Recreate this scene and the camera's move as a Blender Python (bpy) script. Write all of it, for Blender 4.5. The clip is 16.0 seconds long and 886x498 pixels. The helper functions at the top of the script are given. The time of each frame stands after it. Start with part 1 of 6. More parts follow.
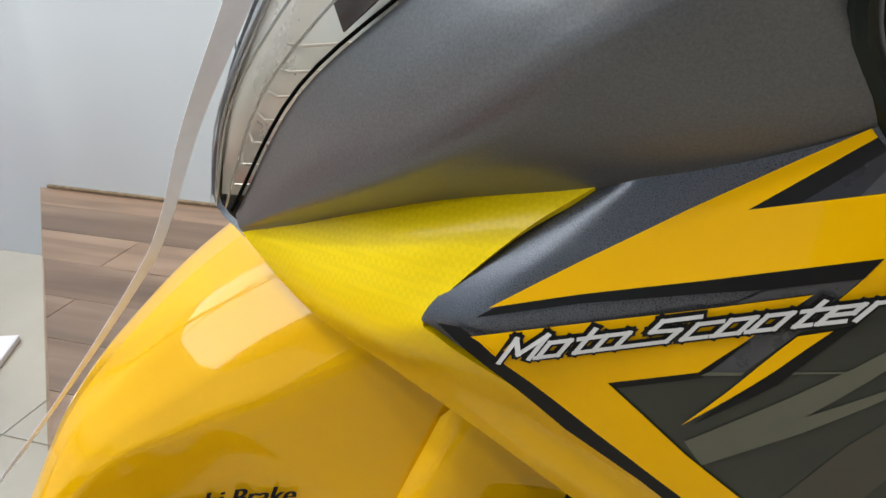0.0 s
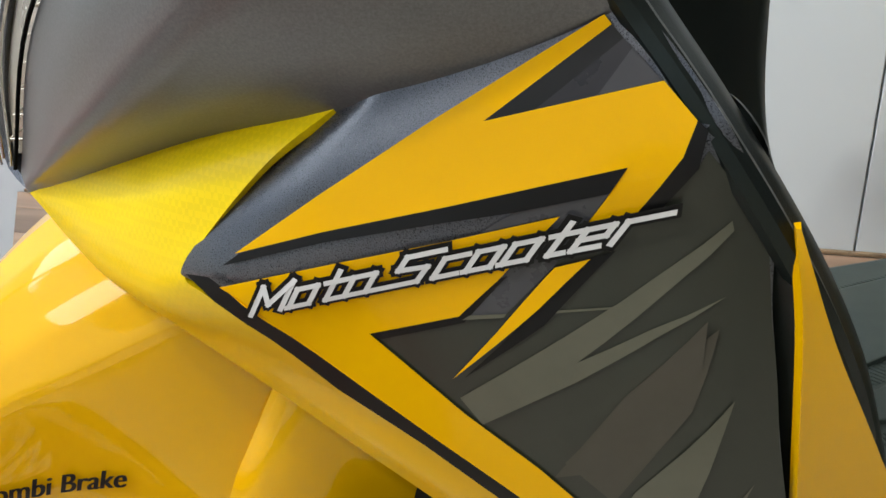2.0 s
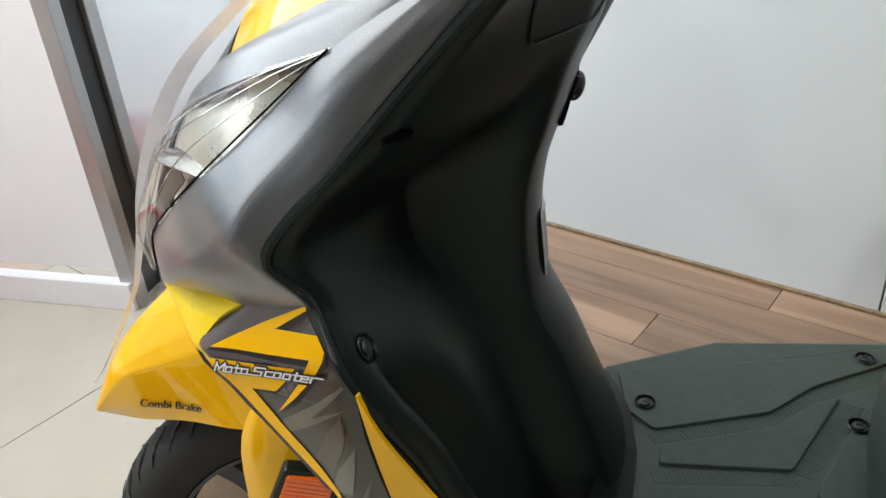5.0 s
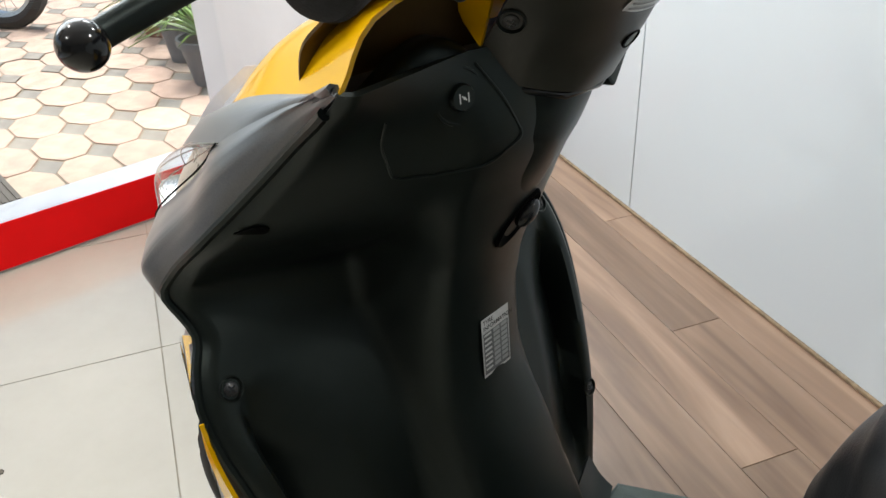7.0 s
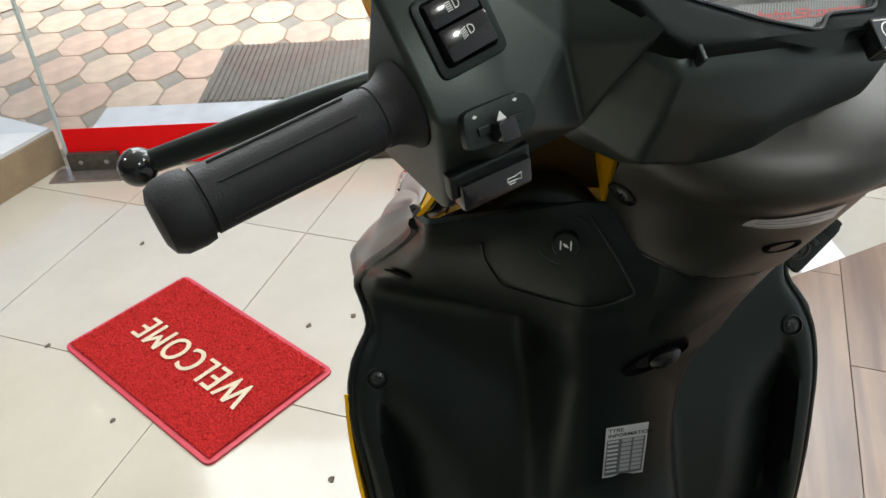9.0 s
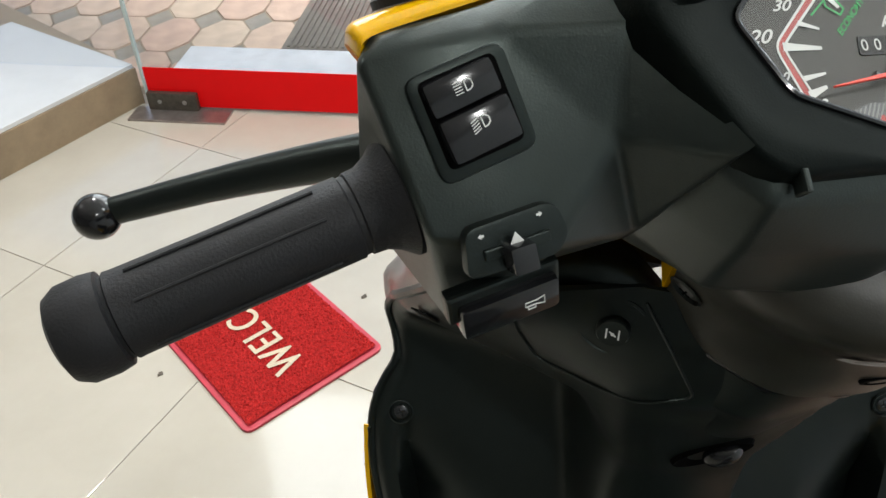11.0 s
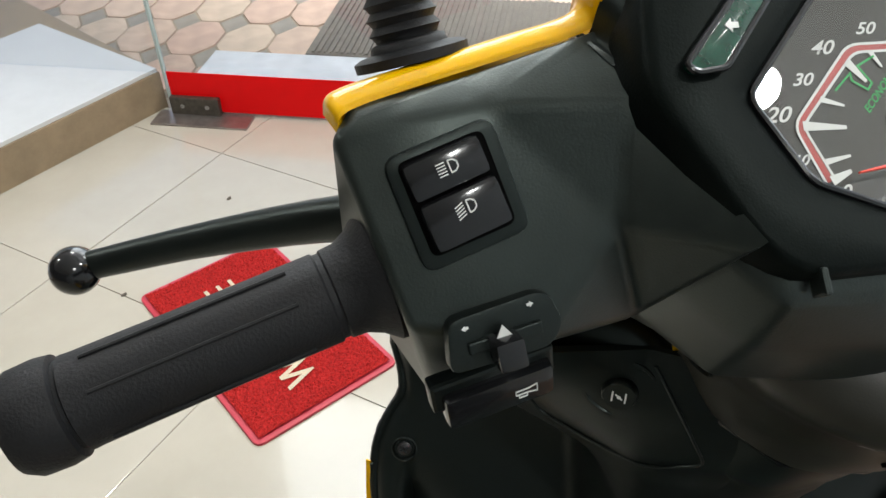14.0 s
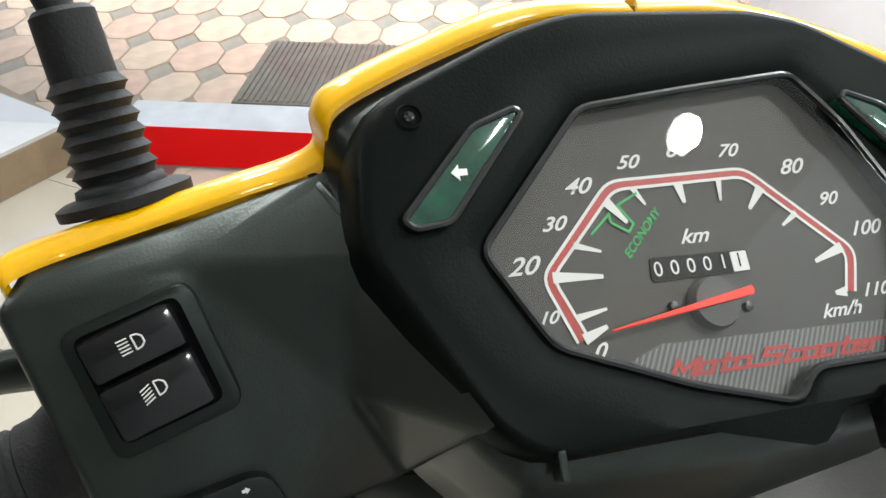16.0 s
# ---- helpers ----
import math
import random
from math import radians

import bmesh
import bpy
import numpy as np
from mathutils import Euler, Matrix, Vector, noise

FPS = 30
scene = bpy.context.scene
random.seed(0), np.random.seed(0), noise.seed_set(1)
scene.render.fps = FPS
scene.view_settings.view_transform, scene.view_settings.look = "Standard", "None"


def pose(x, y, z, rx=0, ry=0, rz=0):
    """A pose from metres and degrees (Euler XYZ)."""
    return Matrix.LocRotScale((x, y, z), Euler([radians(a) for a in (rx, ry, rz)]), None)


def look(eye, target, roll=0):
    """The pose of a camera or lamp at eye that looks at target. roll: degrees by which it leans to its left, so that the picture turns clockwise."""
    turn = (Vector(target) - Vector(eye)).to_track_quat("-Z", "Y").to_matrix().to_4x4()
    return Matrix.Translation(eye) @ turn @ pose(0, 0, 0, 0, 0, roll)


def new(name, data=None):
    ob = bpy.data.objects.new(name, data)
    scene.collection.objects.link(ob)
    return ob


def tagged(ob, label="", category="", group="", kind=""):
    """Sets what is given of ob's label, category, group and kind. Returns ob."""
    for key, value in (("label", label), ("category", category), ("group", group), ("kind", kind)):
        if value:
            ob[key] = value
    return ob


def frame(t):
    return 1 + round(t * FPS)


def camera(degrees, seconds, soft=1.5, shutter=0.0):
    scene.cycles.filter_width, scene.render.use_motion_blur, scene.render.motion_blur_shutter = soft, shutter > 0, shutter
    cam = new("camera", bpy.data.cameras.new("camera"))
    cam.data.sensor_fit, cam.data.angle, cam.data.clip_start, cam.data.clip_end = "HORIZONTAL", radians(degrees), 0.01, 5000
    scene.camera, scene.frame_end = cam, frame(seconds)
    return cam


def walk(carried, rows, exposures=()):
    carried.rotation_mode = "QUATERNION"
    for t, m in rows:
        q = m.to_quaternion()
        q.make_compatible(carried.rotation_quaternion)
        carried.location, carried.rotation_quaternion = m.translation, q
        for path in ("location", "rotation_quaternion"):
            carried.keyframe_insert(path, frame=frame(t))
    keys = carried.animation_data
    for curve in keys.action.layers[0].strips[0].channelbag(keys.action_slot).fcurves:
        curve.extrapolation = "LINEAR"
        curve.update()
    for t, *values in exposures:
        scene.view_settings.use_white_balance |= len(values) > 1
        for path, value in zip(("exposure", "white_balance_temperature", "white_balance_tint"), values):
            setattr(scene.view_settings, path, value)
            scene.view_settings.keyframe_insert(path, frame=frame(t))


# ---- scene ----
cam = camera(57.8, 16.0)
PATH = [
    (0, (-0.084, -0.474, 0.751), (-0.658, 1.249, -0.089), -1.0),
    (0.5, (-0.08, -0.458, 0.732), (-0.686, 1.255, -0.103), -2.0),
    (1, (-0.07, -0.448, 0.725), (-0.688, 1.262, -0.108), -2.6),
    (1.5, (-0.044, -0.435, 0.719), (-0.667, 1.272, -0.116), -2.7),
    (2, (-0.005, -0.425, 0.715), (-0.637, 1.278, -0.123), -3.8),
    (2.5, (0.039, -0.431, 0.727), (-0.668, 1.238, -0.119), -4.6),
    (3, (0.099, -0.487, 0.781), (-0.69, 1.149, -0.057), -5.0),
    (3.5, (0.167, -0.547, 0.855), (-0.664, 1.063, 0.007), -5.1),
    (4, (0.224, -0.556, 0.912), (-0.66, 0.977, -0.019), -5.2),
    (4.5, (0.287, -0.533, 0.954), (-0.693, 0.903, -0.036), -4.8),
    (4.7, (0.31, -0.528, 0.969), (-0.72, 0.867, -0.026), -4.9),
    (6.8, (0.543, -0.233, 1.069), (-1.06, 0.431, 0.074), -2.4),
    (7, (0.549, -0.198, 1.08), (-1.073, 0.378, 0.06), -2.6),
    (7.5, (0.545, -0.148, 1.107), (-1.107, 0.199, 0.035), -3.1),
    (8, (0.548, -0.068, 1.117), (-1.126, -0.027, 0.023), -3.1),
    (8.5, (0.531, 0.024, 1.157), (-1.09, -0.306, 0.033), -3.0),
    (9, (0.503, 0.061, 1.205), (-1.019, -0.492, 0.031), -2.6),
    (9.5, (0.441, 0.065, 1.209), (-1.005, -0.579, -0.013), -2.0),
    (10, (0.405, 0.058, 1.206), (-0.988, -0.631, -0.053), -1.6),
    (10.2, (0.402, 0.056, 1.209), (-0.98, -0.644, -0.056), -1.6),
    (12.3, (0.368, 0.048, 1.206), (-0.993, -0.671, -0.071), -1.3),
    (12.5, (0.369, 0.049, 1.205), (-0.98, -0.686, -0.075), -1.6),
    (13, (0.375, 0.04, 1.204), (-0.963, -0.717, -0.076), -1.9),
    (13.5, (0.37, 0.041, 1.209), (-0.969, -0.717, -0.069), -1.9),
    (14, (0.352, 0.047, 1.216), (-0.995, -0.715, -0.051), -1.5),
    (14.5, (0.333, 0.052, 1.22), (-1.022, -0.723, -0.03), -1.4),
    (15, (0.309, 0.061, 1.227), (-1.068, -0.715, 0.002), -1.4),
    (15.5, (0.285, 0.073, 1.225), (-1.134, -0.657, 0.02), -0.5),
    (16, (0.282, 0.084, 1.225), (-1.171, -0.593, 0.029), 0.0),
]
walk(cam, [(t, look(a, b, r)) for t, a, b, r in PATH], exposures=[(0, 0.05), (1.5, 0.08), (2.5, 0.48), (3.5, 0.4), (7, 0.3), (10, 0.33), (13, 0.30), (14.5, 0.27), (15.4, 0.10), (16, 0.42)])

# ---- world and light ----
world = bpy.data.worlds.new("daylight")
scene.world = world
world.use_nodes = True
wn = world.node_tree.nodes
sky = wn.new("ShaderNodeTexSky")
sky.sky_type = "NISHITA"
sky.sun_disc = False
sky.sun_elevation = radians(74)
sky.sun_rotation = radians(200)
sky.air_density, sky.dust_density = 1.2, 2.0
wn["Background"].inputs["Strength"].default_value = 0.15
world.node_tree.links.new(sky.outputs[0], wn["Background"].inputs["Color"])


def lamp(name, kind, m, power, size, colour=(1, 1, 1), size_y=None):
    data = bpy.data.lights.new(name, kind)
    data.energy, data.color = power, colour
    if kind == "SUN":
        data.angle = size
    else:
        data.shape = "RECTANGLE" if size_y else "DISK"
        data.size = size
        if size_y:
            data.size_y = size_y
    ob = new(name, data)
    ob.matrix_world = m
    return ob


sun = lamp("sun", "SUN", look((-4.6, 1.2, 9), (-2.6, 0, 0)), 5.0, radians(22), (1, 0.97, 0.93))

# daylight through the upper panes of the glass front
for along, power, aim in ((0.47, 22, (0.944, 0.331, -0.10)), (1.40, 24, (0.944, 0.331, -0.10)), (2.31, 58, (0.72, 0.66, -0.25))):
    c_ = Vector((-1.150 - 0.340 * along - 0.03, -1.735 + 0.940 * along, 2.08))
    lamp("window_daylight", "AREA", look(c_, c_ + Vector(aim)), power, 0.86, (0.93, 0.98, 1.0), 1.36)

# ---- materials ----


def mat(name, colour, rough=0.5, metal=0.0, var=0.0, scale=20.0, bump=0.0, bscale=200.0, coat=0.0, spec=0.5, bdist=0.001, colour2=None):
    m = bpy.data.materials.new(name)
    m.use_nodes = True
    nt = m.node_tree
    b = nt.nodes["Principled BSDF"]
    b.inputs["Base Color"].default_value = (*colour, 1)
    b.inputs["Roughness"].default_value = rough
    b.inputs["Metallic"].default_value = metal
    b.inputs["Coat Weight"].default_value = coat
    b.inputs["Coat Roughness"].default_value = 0.04
    b.inputs["Specular IOR Level"].default_value = spec
    tc = nt.nodes.new("ShaderNodeTexCoord")
    if var > 0 or colour2:
        n1 = nt.nodes.new("ShaderNodeTexNoise")
        n1.inputs["Scale"].default_value = scale
        n1.inputs["Detail"].default_value = 8
        n1.inputs["Roughness"].default_value = 0.65
        nt.links.new(tc.outputs["Object"], n1.inputs["Vector"])
        ramp = nt.nodes.new("ShaderNodeValToRGB")
        ramp.color_ramp.elements[0].position, ramp.color_ramp.elements[1].position = 0.35, 0.68
        c2 = colour2 or [min(1, c * (1 + var)) for c in colour]
        ramp.color_ramp.elements[0].color = (*[c * (1 - var) for c in colour], 1)
        ramp.color_ramp.elements[1].color = (*c2, 1)
        nt.links.new(n1.outputs["Fac"], ramp.inputs["Fac"])
        nt.links.new(ramp.outputs["Color"], b.inputs["Base Color"])
        mr = nt.nodes.new("ShaderNodeMapRange")
        mr.inputs["To Min"].default_value, mr.inputs["To Max"].default_value = rough * 0.85, min(1, rough * 1.15)
        nt.links.new(n1.outputs["Fac"], mr.inputs["Value"])
        nt.links.new(mr.outputs["Result"], b.inputs["Roughness"])
    if bump > 0:
        n2 = nt.nodes.new("ShaderNodeTexNoise")
        n2.inputs["Scale"].default_value = bscale
        n2.inputs["Detail"].default_value = 3
        nt.links.new(tc.outputs["Object"], n2.inputs["Vector"])
        bp = nt.nodes.new("ShaderNodeBump")
        bp.inputs["Strength"].default_value, bp.inputs["Distance"].default_value = bump, bdist
        nt.links.new(n2.outputs["Fac"], bp.inputs["Height"])
        nt.links.new(bp.outputs["Normal"], b.inputs["Normal"])
    return m


def glassy(name, tint=(1, 1, 1), ior=1.45, rough=0.0):
    """Clear pane: see-through with a Fresnel gloss."""
    m = bpy.data.materials.new(name)
    m.use_nodes = True
    nt = m.node_tree
    nt.nodes.remove(nt.nodes["Principled BSDF"])
    out = nt.nodes["Material Output"]
    tr, gl, mix, lw, pw, ma = (nt.nodes.new("ShaderNode" + k) for k in ("BsdfTransparent", "BsdfGlossy", "MixShader", "LayerWeight", "Math", "Math"))
    tr.inputs["Color"].default_value = (*tint, 1)
    gl.inputs["Roughness"].default_value = rough
    f0 = ((ior - 1) / (ior + 1)) ** 2
    pw.operation, ma.operation = "POWER", "MULTIPLY_ADD"
    pw.inputs[1].default_value = 5.0
    ma.inputs[1].default_value, ma.inputs[2].default_value = 1 - f0, f0
    lw.inputs["Blend"].default_value = 0.5
    nt.links.new(lw.outputs["Facing"], pw.inputs[0])
    nt.links.new(pw.outputs[0], ma.inputs[0])
    nt.links.new(ma.outputs[0], mix.inputs[0])
    nt.links.new(tr.outputs[0], mix.inputs[1])
    nt.links.new(gl.outputs[0], mix.inputs[2])
    nt.links.new(mix.outputs[0], out.inputs["Surface"])
    return m


def glow(name, colour, strength):
    m = bpy.data.materials.new(name)
    m.use_nodes = True
    b = m.node_tree.nodes["Principled BSDF"]
    b.inputs["Base Color"].default_value = (*colour, 1)
    b.inputs["Emission Color"].default_value = (*colour, 1)
    b.inputs["Emission Strength"].default_value = strength
    return m


YELLOW = mat("yellow_paint", (0.72, 0.385, 0.0), 0.32, 0, 0.02, 6, 0.0, 900, coat=0.75, spec=0.03)


def lemon_ramp():
    """Lemon yellow with a fine woven grain, ramped by height into deeper yellow below."""
    m = mat("lemon_to_yellow_ramp", (0.70, 0.53, 0.0), 0.38, 0, 0, 30, 0.10, 700, coat=0.16, spec=0.2)
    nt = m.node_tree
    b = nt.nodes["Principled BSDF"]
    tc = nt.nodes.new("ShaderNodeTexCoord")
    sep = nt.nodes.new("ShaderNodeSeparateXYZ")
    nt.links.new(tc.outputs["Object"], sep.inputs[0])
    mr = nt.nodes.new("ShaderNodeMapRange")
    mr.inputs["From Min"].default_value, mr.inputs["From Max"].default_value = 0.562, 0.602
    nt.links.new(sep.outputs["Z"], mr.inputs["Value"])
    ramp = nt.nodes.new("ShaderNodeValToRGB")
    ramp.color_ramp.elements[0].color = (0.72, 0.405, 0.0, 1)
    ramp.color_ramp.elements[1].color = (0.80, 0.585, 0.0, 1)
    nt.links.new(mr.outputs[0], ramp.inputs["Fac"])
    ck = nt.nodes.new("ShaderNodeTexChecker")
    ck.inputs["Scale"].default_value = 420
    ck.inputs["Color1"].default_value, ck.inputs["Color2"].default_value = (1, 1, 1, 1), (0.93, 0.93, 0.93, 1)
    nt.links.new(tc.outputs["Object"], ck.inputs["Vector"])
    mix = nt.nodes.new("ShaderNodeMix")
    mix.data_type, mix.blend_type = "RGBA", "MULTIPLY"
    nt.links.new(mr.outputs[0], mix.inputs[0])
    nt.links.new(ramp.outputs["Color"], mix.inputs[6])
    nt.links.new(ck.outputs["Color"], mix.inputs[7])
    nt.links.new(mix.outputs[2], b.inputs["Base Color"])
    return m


LEMONRAMP = lemon_ramp()
GREY = mat("matt_grey_metallic", (0.100, 0.102, 0.107), 0.36, 0.42, 0.22, 1100, 0.0, 1500, coat=0.60, spec=0.4)
GREY.node_tree.nodes["Principled BSDF"].inputs["Coat Roughness"].default_value = 0.32
BARBLACK = mat("black_handlebar_plastic", (0.0130, 0.0160, 0.0145), 0.35, 0, 0.12, 90, 0.14, 1200, spec=0.46, bdist=0.0006)
SURR = mat("black_surround_plastic", (0.0034, 0.0046, 0.0041), 0.40, 0, 0.10, 90, 0.18, 1100, spec=0.06, bdist=0.0006)
# black cover plastic with the olive light on it mixed into the base
STEERM = mat("black_plastic_lit_olive", (0.022, 0.0208, 0.0150), 0.36, 0, 0.10, 90, 0.10, 1200, spec=0.40, bdist=0.0006)
# inside of the yellow cover; the cavity's shade is mixed into a brown base
INNER = mat("inner_yellow_in_shade", (0.085, 0.046, 0.006), 0.5, 0, 0.15, 30)
# near-black; puts the shade inside holes, switch well and hook recess into colour
HOLE = mat("deep_black", (0.0012, 0.0012, 0.0012), 0.8, spec=0.05)
HLREF = mat("satin_reflector", (0.50, 0.465, 0.40), 0.28, 0.55, 0.06, 30, 0.03, 120)
HLDARK = mat("dark_lamp_housing", (0.020, 0.014, 0.010), 0.30, 0, 0.1, 60)
GREYDARK = mat("graphite_metallic", (0.075, 0.078, 0.088), 0.28, 0.7, 0.18, 2200, 0.08, 2400, colour2=(0.125, 0.130, 0.145))
BLACK = mat("black_grained_plastic", (0.0052, 0.0070, 0.0064), 0.36, 0, 0.12, 60, 0.10, 1500, spec=0.30, bdist=0.0006)
BLACKSOFT = mat("black_satin_plastic", (0.0045, 0.0060, 0.0056), 0.36, 0, 0.10, 90, 0.16, 1100, spec=0.36, bdist=0.0006)
GLOSSBLACK = mat("black_gloss_plastic", (0.008, 0.008, 0.009), 0.14, 0, 0.1, 50, 0.02, 300)
RUBBER = mat("black_rubber", (0.010, 0.010, 0.011), 0.58, 0, 0.15, 80, 0.25, 900, spec=0.28)
TYRE = mat("tyre_rubber", (0.022, 0.021, 0.020), 0.7, 0, 0.2, 40, 0.2, 400, spec=0.3)
DECALDARK = mat("decal_olive_grey", (0.027, 0.029, 0.021), 0.30, 0, 0.06, 40, 0, 1, coat=0.10, spec=0.3)
DECALLIGHT = mat("decal_pale_olive", (0.088, 0.086, 0.060), 0.30, 0, 0.06, 40, 0, 1, coat=0.10, spec=0.3)
DECALGREY = mat("decal_mid_grey", (0.050, 0.050, 0.054), 0.28, 0, 0.06, 40, 0, 1, coat=0.10, spec=0.3)
DECALBLACKISH = mat("decal_charcoal", (0.020, 0.020, 0.023), 0.28, 0, 0.06, 40, 0, 1, coat=0.10, spec=0.3)
DECALBROWN = mat("decal_umber", (0.048, 0.043, 0.031), 0.30, 0, 0.06, 40, 0, 1, coat=0.10, spec=0.3)
DECALBLACK = mat("decal_black", (0.006, 0.006, 0.006), 0.35, 0, 0.1, 40, 0, 1, spec=0.2)
DECALYELLOW = mat("decal_yellow", (0.70, 0.375, 0.0), 0.24, 0, 0.02, 10, 0, 1, coat=0.22, spec=0.03)
DECALWHITE = mat("decal_white", (0.62, 0.62, 0.62), 0.35, 0, 0.03, 100)
WHITE = mat("white_print", (0.72, 0.72, 0.70), 0.5)
METAL = mat("bright_steel", (0.45, 0.45, 0.46), 0.28, 1.0, 0.05, 200)
DARKMETAL = mat("dark_steel", (0.06, 0.06, 0.062), 0.35, 0.8, 0.1, 200)
CHROME = mat("reflector_chrome", (0.40, 0.39, 0.37), 0.24, 1.0, 0.1, 60)
BOARD = mat("charcoal_board_plastic", (0.052, 0.066, 0.059), 0.44, 0, 0.12, 60, 0.2, 900, spec=0.35, bdist=0.0006)
AMBER = mat("amber_lens", (0.80, 0.13, 0.006), 0.15, 0, 0.05, 100, coat=0.6)
REDP = mat("red_vinyl", (0.82, 0.002, 0.004), 0.40, 0, 0.02, 5, spec=0.15)
WALLM = mat("white_wall_panel", (0.57, 0.61, 0.635), 0.28, 0, 0, 2, 0.012, 60)
# grey of the unseen walls, set to darken what the gloss reflects
FARWALL = mat("dim_room_wall", (0.24, 0.24, 0.235), 0.7, 0, 0.05, 3)
CEIL = mat("white_ceiling", (0.80, 0.80, 0.79), 0.85, 0, 0.02, 3)
TILE = mat("cream_floor_tile", (0.465, 0.425, 0.350), 0.14, 0, 0.07, 1.7, 0.01, 30, coat=0.3, colour2=(0.50, 0.46, 0.39))
GROUT = mat("tile_grout", (0.32, 0.28, 0.22), 0.85, 0, 0.1, 60)
STEPM = mat("beige_step_stone", (0.28, 0.205, 0.125), 0.5, 0, 0.15, 12, 0.1, 80)
LENS = glassy("clear_lens", (0.97, 0.97, 0.97), 1.30)
GLASSM = glassy("window_glass", (0.97, 0.98, 0.98), 1.5)
TINTGLASS = glassy("gauge_glass", (0.93, 0.93, 0.92), 1.5)
CLEARDARK = mat("gauge_face", (0.055, 0.052, 0.045), 0.55, 0, 0.05, 30)
GREENL = mat("green_lens", (0.004, 0.050, 0.028), 0.12, 0, 0.45, 90, coat=0.6)
GREENP = mat("green_print", (0.03, 0.42, 0.10), 0.5)
REDPRINT = mat("red_print", (0.42, 0.035, 0.028), 0.45, 0, 0.1, 100)
NEEDLE = mat("orange_red_needle", (0.85, 0.04, 0.018), 0.35)
MATRED = mat("red_looped_mat", (0.40, 0.020, 0.018), 0.9, 0, 0.40, 220, 0.9, 350, bdist=0.004, spec=0.1)
MATEDGE = mat("red_vinyl_edge", (0.47, 0.030, 0.050), 0.45, 0, 0.1, 40)
RIBBONM = mat("white_packing_film", (0.92, 0.90, 0.95), 0.45, 0, 0.04, 60)
SILVERP = mat("silver_paper_label", (0.52, 0.53, 0.53), 0.35, 0.3, 0.1, 60)
WHITEB = mat("white_board", (0.78, 0.76, 0.78), 0.45, 0, 0.02, 8)
ALUM = mat("satin_aluminium", (0.45, 0.45, 0.46), 0.35, 0.9, 0.05, 80)
LEATHER = mat("black_seat_vinyl", (0.016, 0.016, 0.017), 0.42, 0, 0.1, 60, 0.25, 700)
POTM = mat("grey_plastic_pot", (0.075, 0.085, 0.095), 0.6, 0, 0.3, 20, 0.1, 80)
CLAYM = mat("clay_pot", (0.22, 0.10, 0.06), 0.8, 0, 0.3, 25)
LEAFM = mat("palm_leaf", (0.10, 0.19, 0.025), 0.45, 0, 0.45, 12)
SOILM = mat("pot_soil", (0.05, 0.035, 0.02), 0.95, 0, 0.3, 60)
# moulded plastics with a faint green cast in the gloss
for m_ in (BLACK, BLACKSOFT, BARBLACK, SURR, BOARD):
    m_.node_tree.nodes["Principled BSDF"].inputs["Specular Tint"].default_value = (0.86, 1.0, 0.94, 1)


def wood_mat():
    m = mat("brown_wood_plank", (0.15, 0.105, 0.075), 0.30, 0, 0.35, 6, 0.04, 200)
    nt = m.node_tree
    b = nt.nodes["Principled BSDF"]
    tc = nt.nodes.new("ShaderNodeTexCoord")
    mp = nt.nodes.new("ShaderNodeMapping")
    mp.inputs["Scale"].default_value = (1.2, 14, 14)
    info = nt.nodes.new("ShaderNodeObjectInfo")
    add = nt.nodes.new("ShaderNodeVectorMath")
    mul = nt.nodes.new("ShaderNodeMath")
    mul.operation = "MULTIPLY"
    mul.inputs[1].default_value = 37.0
    nt.links.new(info.outputs["Random"], mul.inputs[0])
    nt.links.new(tc.outputs["Object"], add.inputs[0])
    nt.links.new(mul.outputs[0], add.inputs[1])
    nt.links.new(add.outputs[0], mp.inputs["Vector"])
    n1 = nt.nodes.new("ShaderNodeTexNoise")
    n1.inputs["Scale"].default_value, n1.inputs["Detail"].default_value = 1.6, 9
    n1.inputs["Distortion"].default_value = 0.6
    nt.links.new(mp.outputs[0], n1.inputs["Vector"])
    ramp = nt.nodes.new("ShaderNodeValToRGB")
    e = ramp.color_ramp.elements
    e[0].position, e[0].color = 0.30, (0.140, 0.084, 0.054, 1)
    e[1].position, e[1].color = 0.72, (0.31, 0.205, 0.140, 1)
    x = e.new(0.52)
    x.color = (0.222, 0.140, 0.092, 1)
    nt.links.new(n1.outputs["Fac"], ramp.inputs["Fac"])
    hsv = nt.nodes.new("ShaderNodeHueSaturation")
    mr = nt.nodes.new("ShaderNodeMapRange")
    mr.inputs["To Min"].default_value, mr.inputs["To Max"].default_value = 0.75, 1.3
    nt.links.new(info.outputs["Random"], mr.inputs["Value"])
    nt.links.new(mr.outputs[0], hsv.inputs["Value"])
    nt.links.new(ramp.outputs["Color"], hsv.inputs["Color"])
    nt.links.new(hsv.outputs[0], b.inputs["Base Color"])
    return m


WOOD = wood_mat()


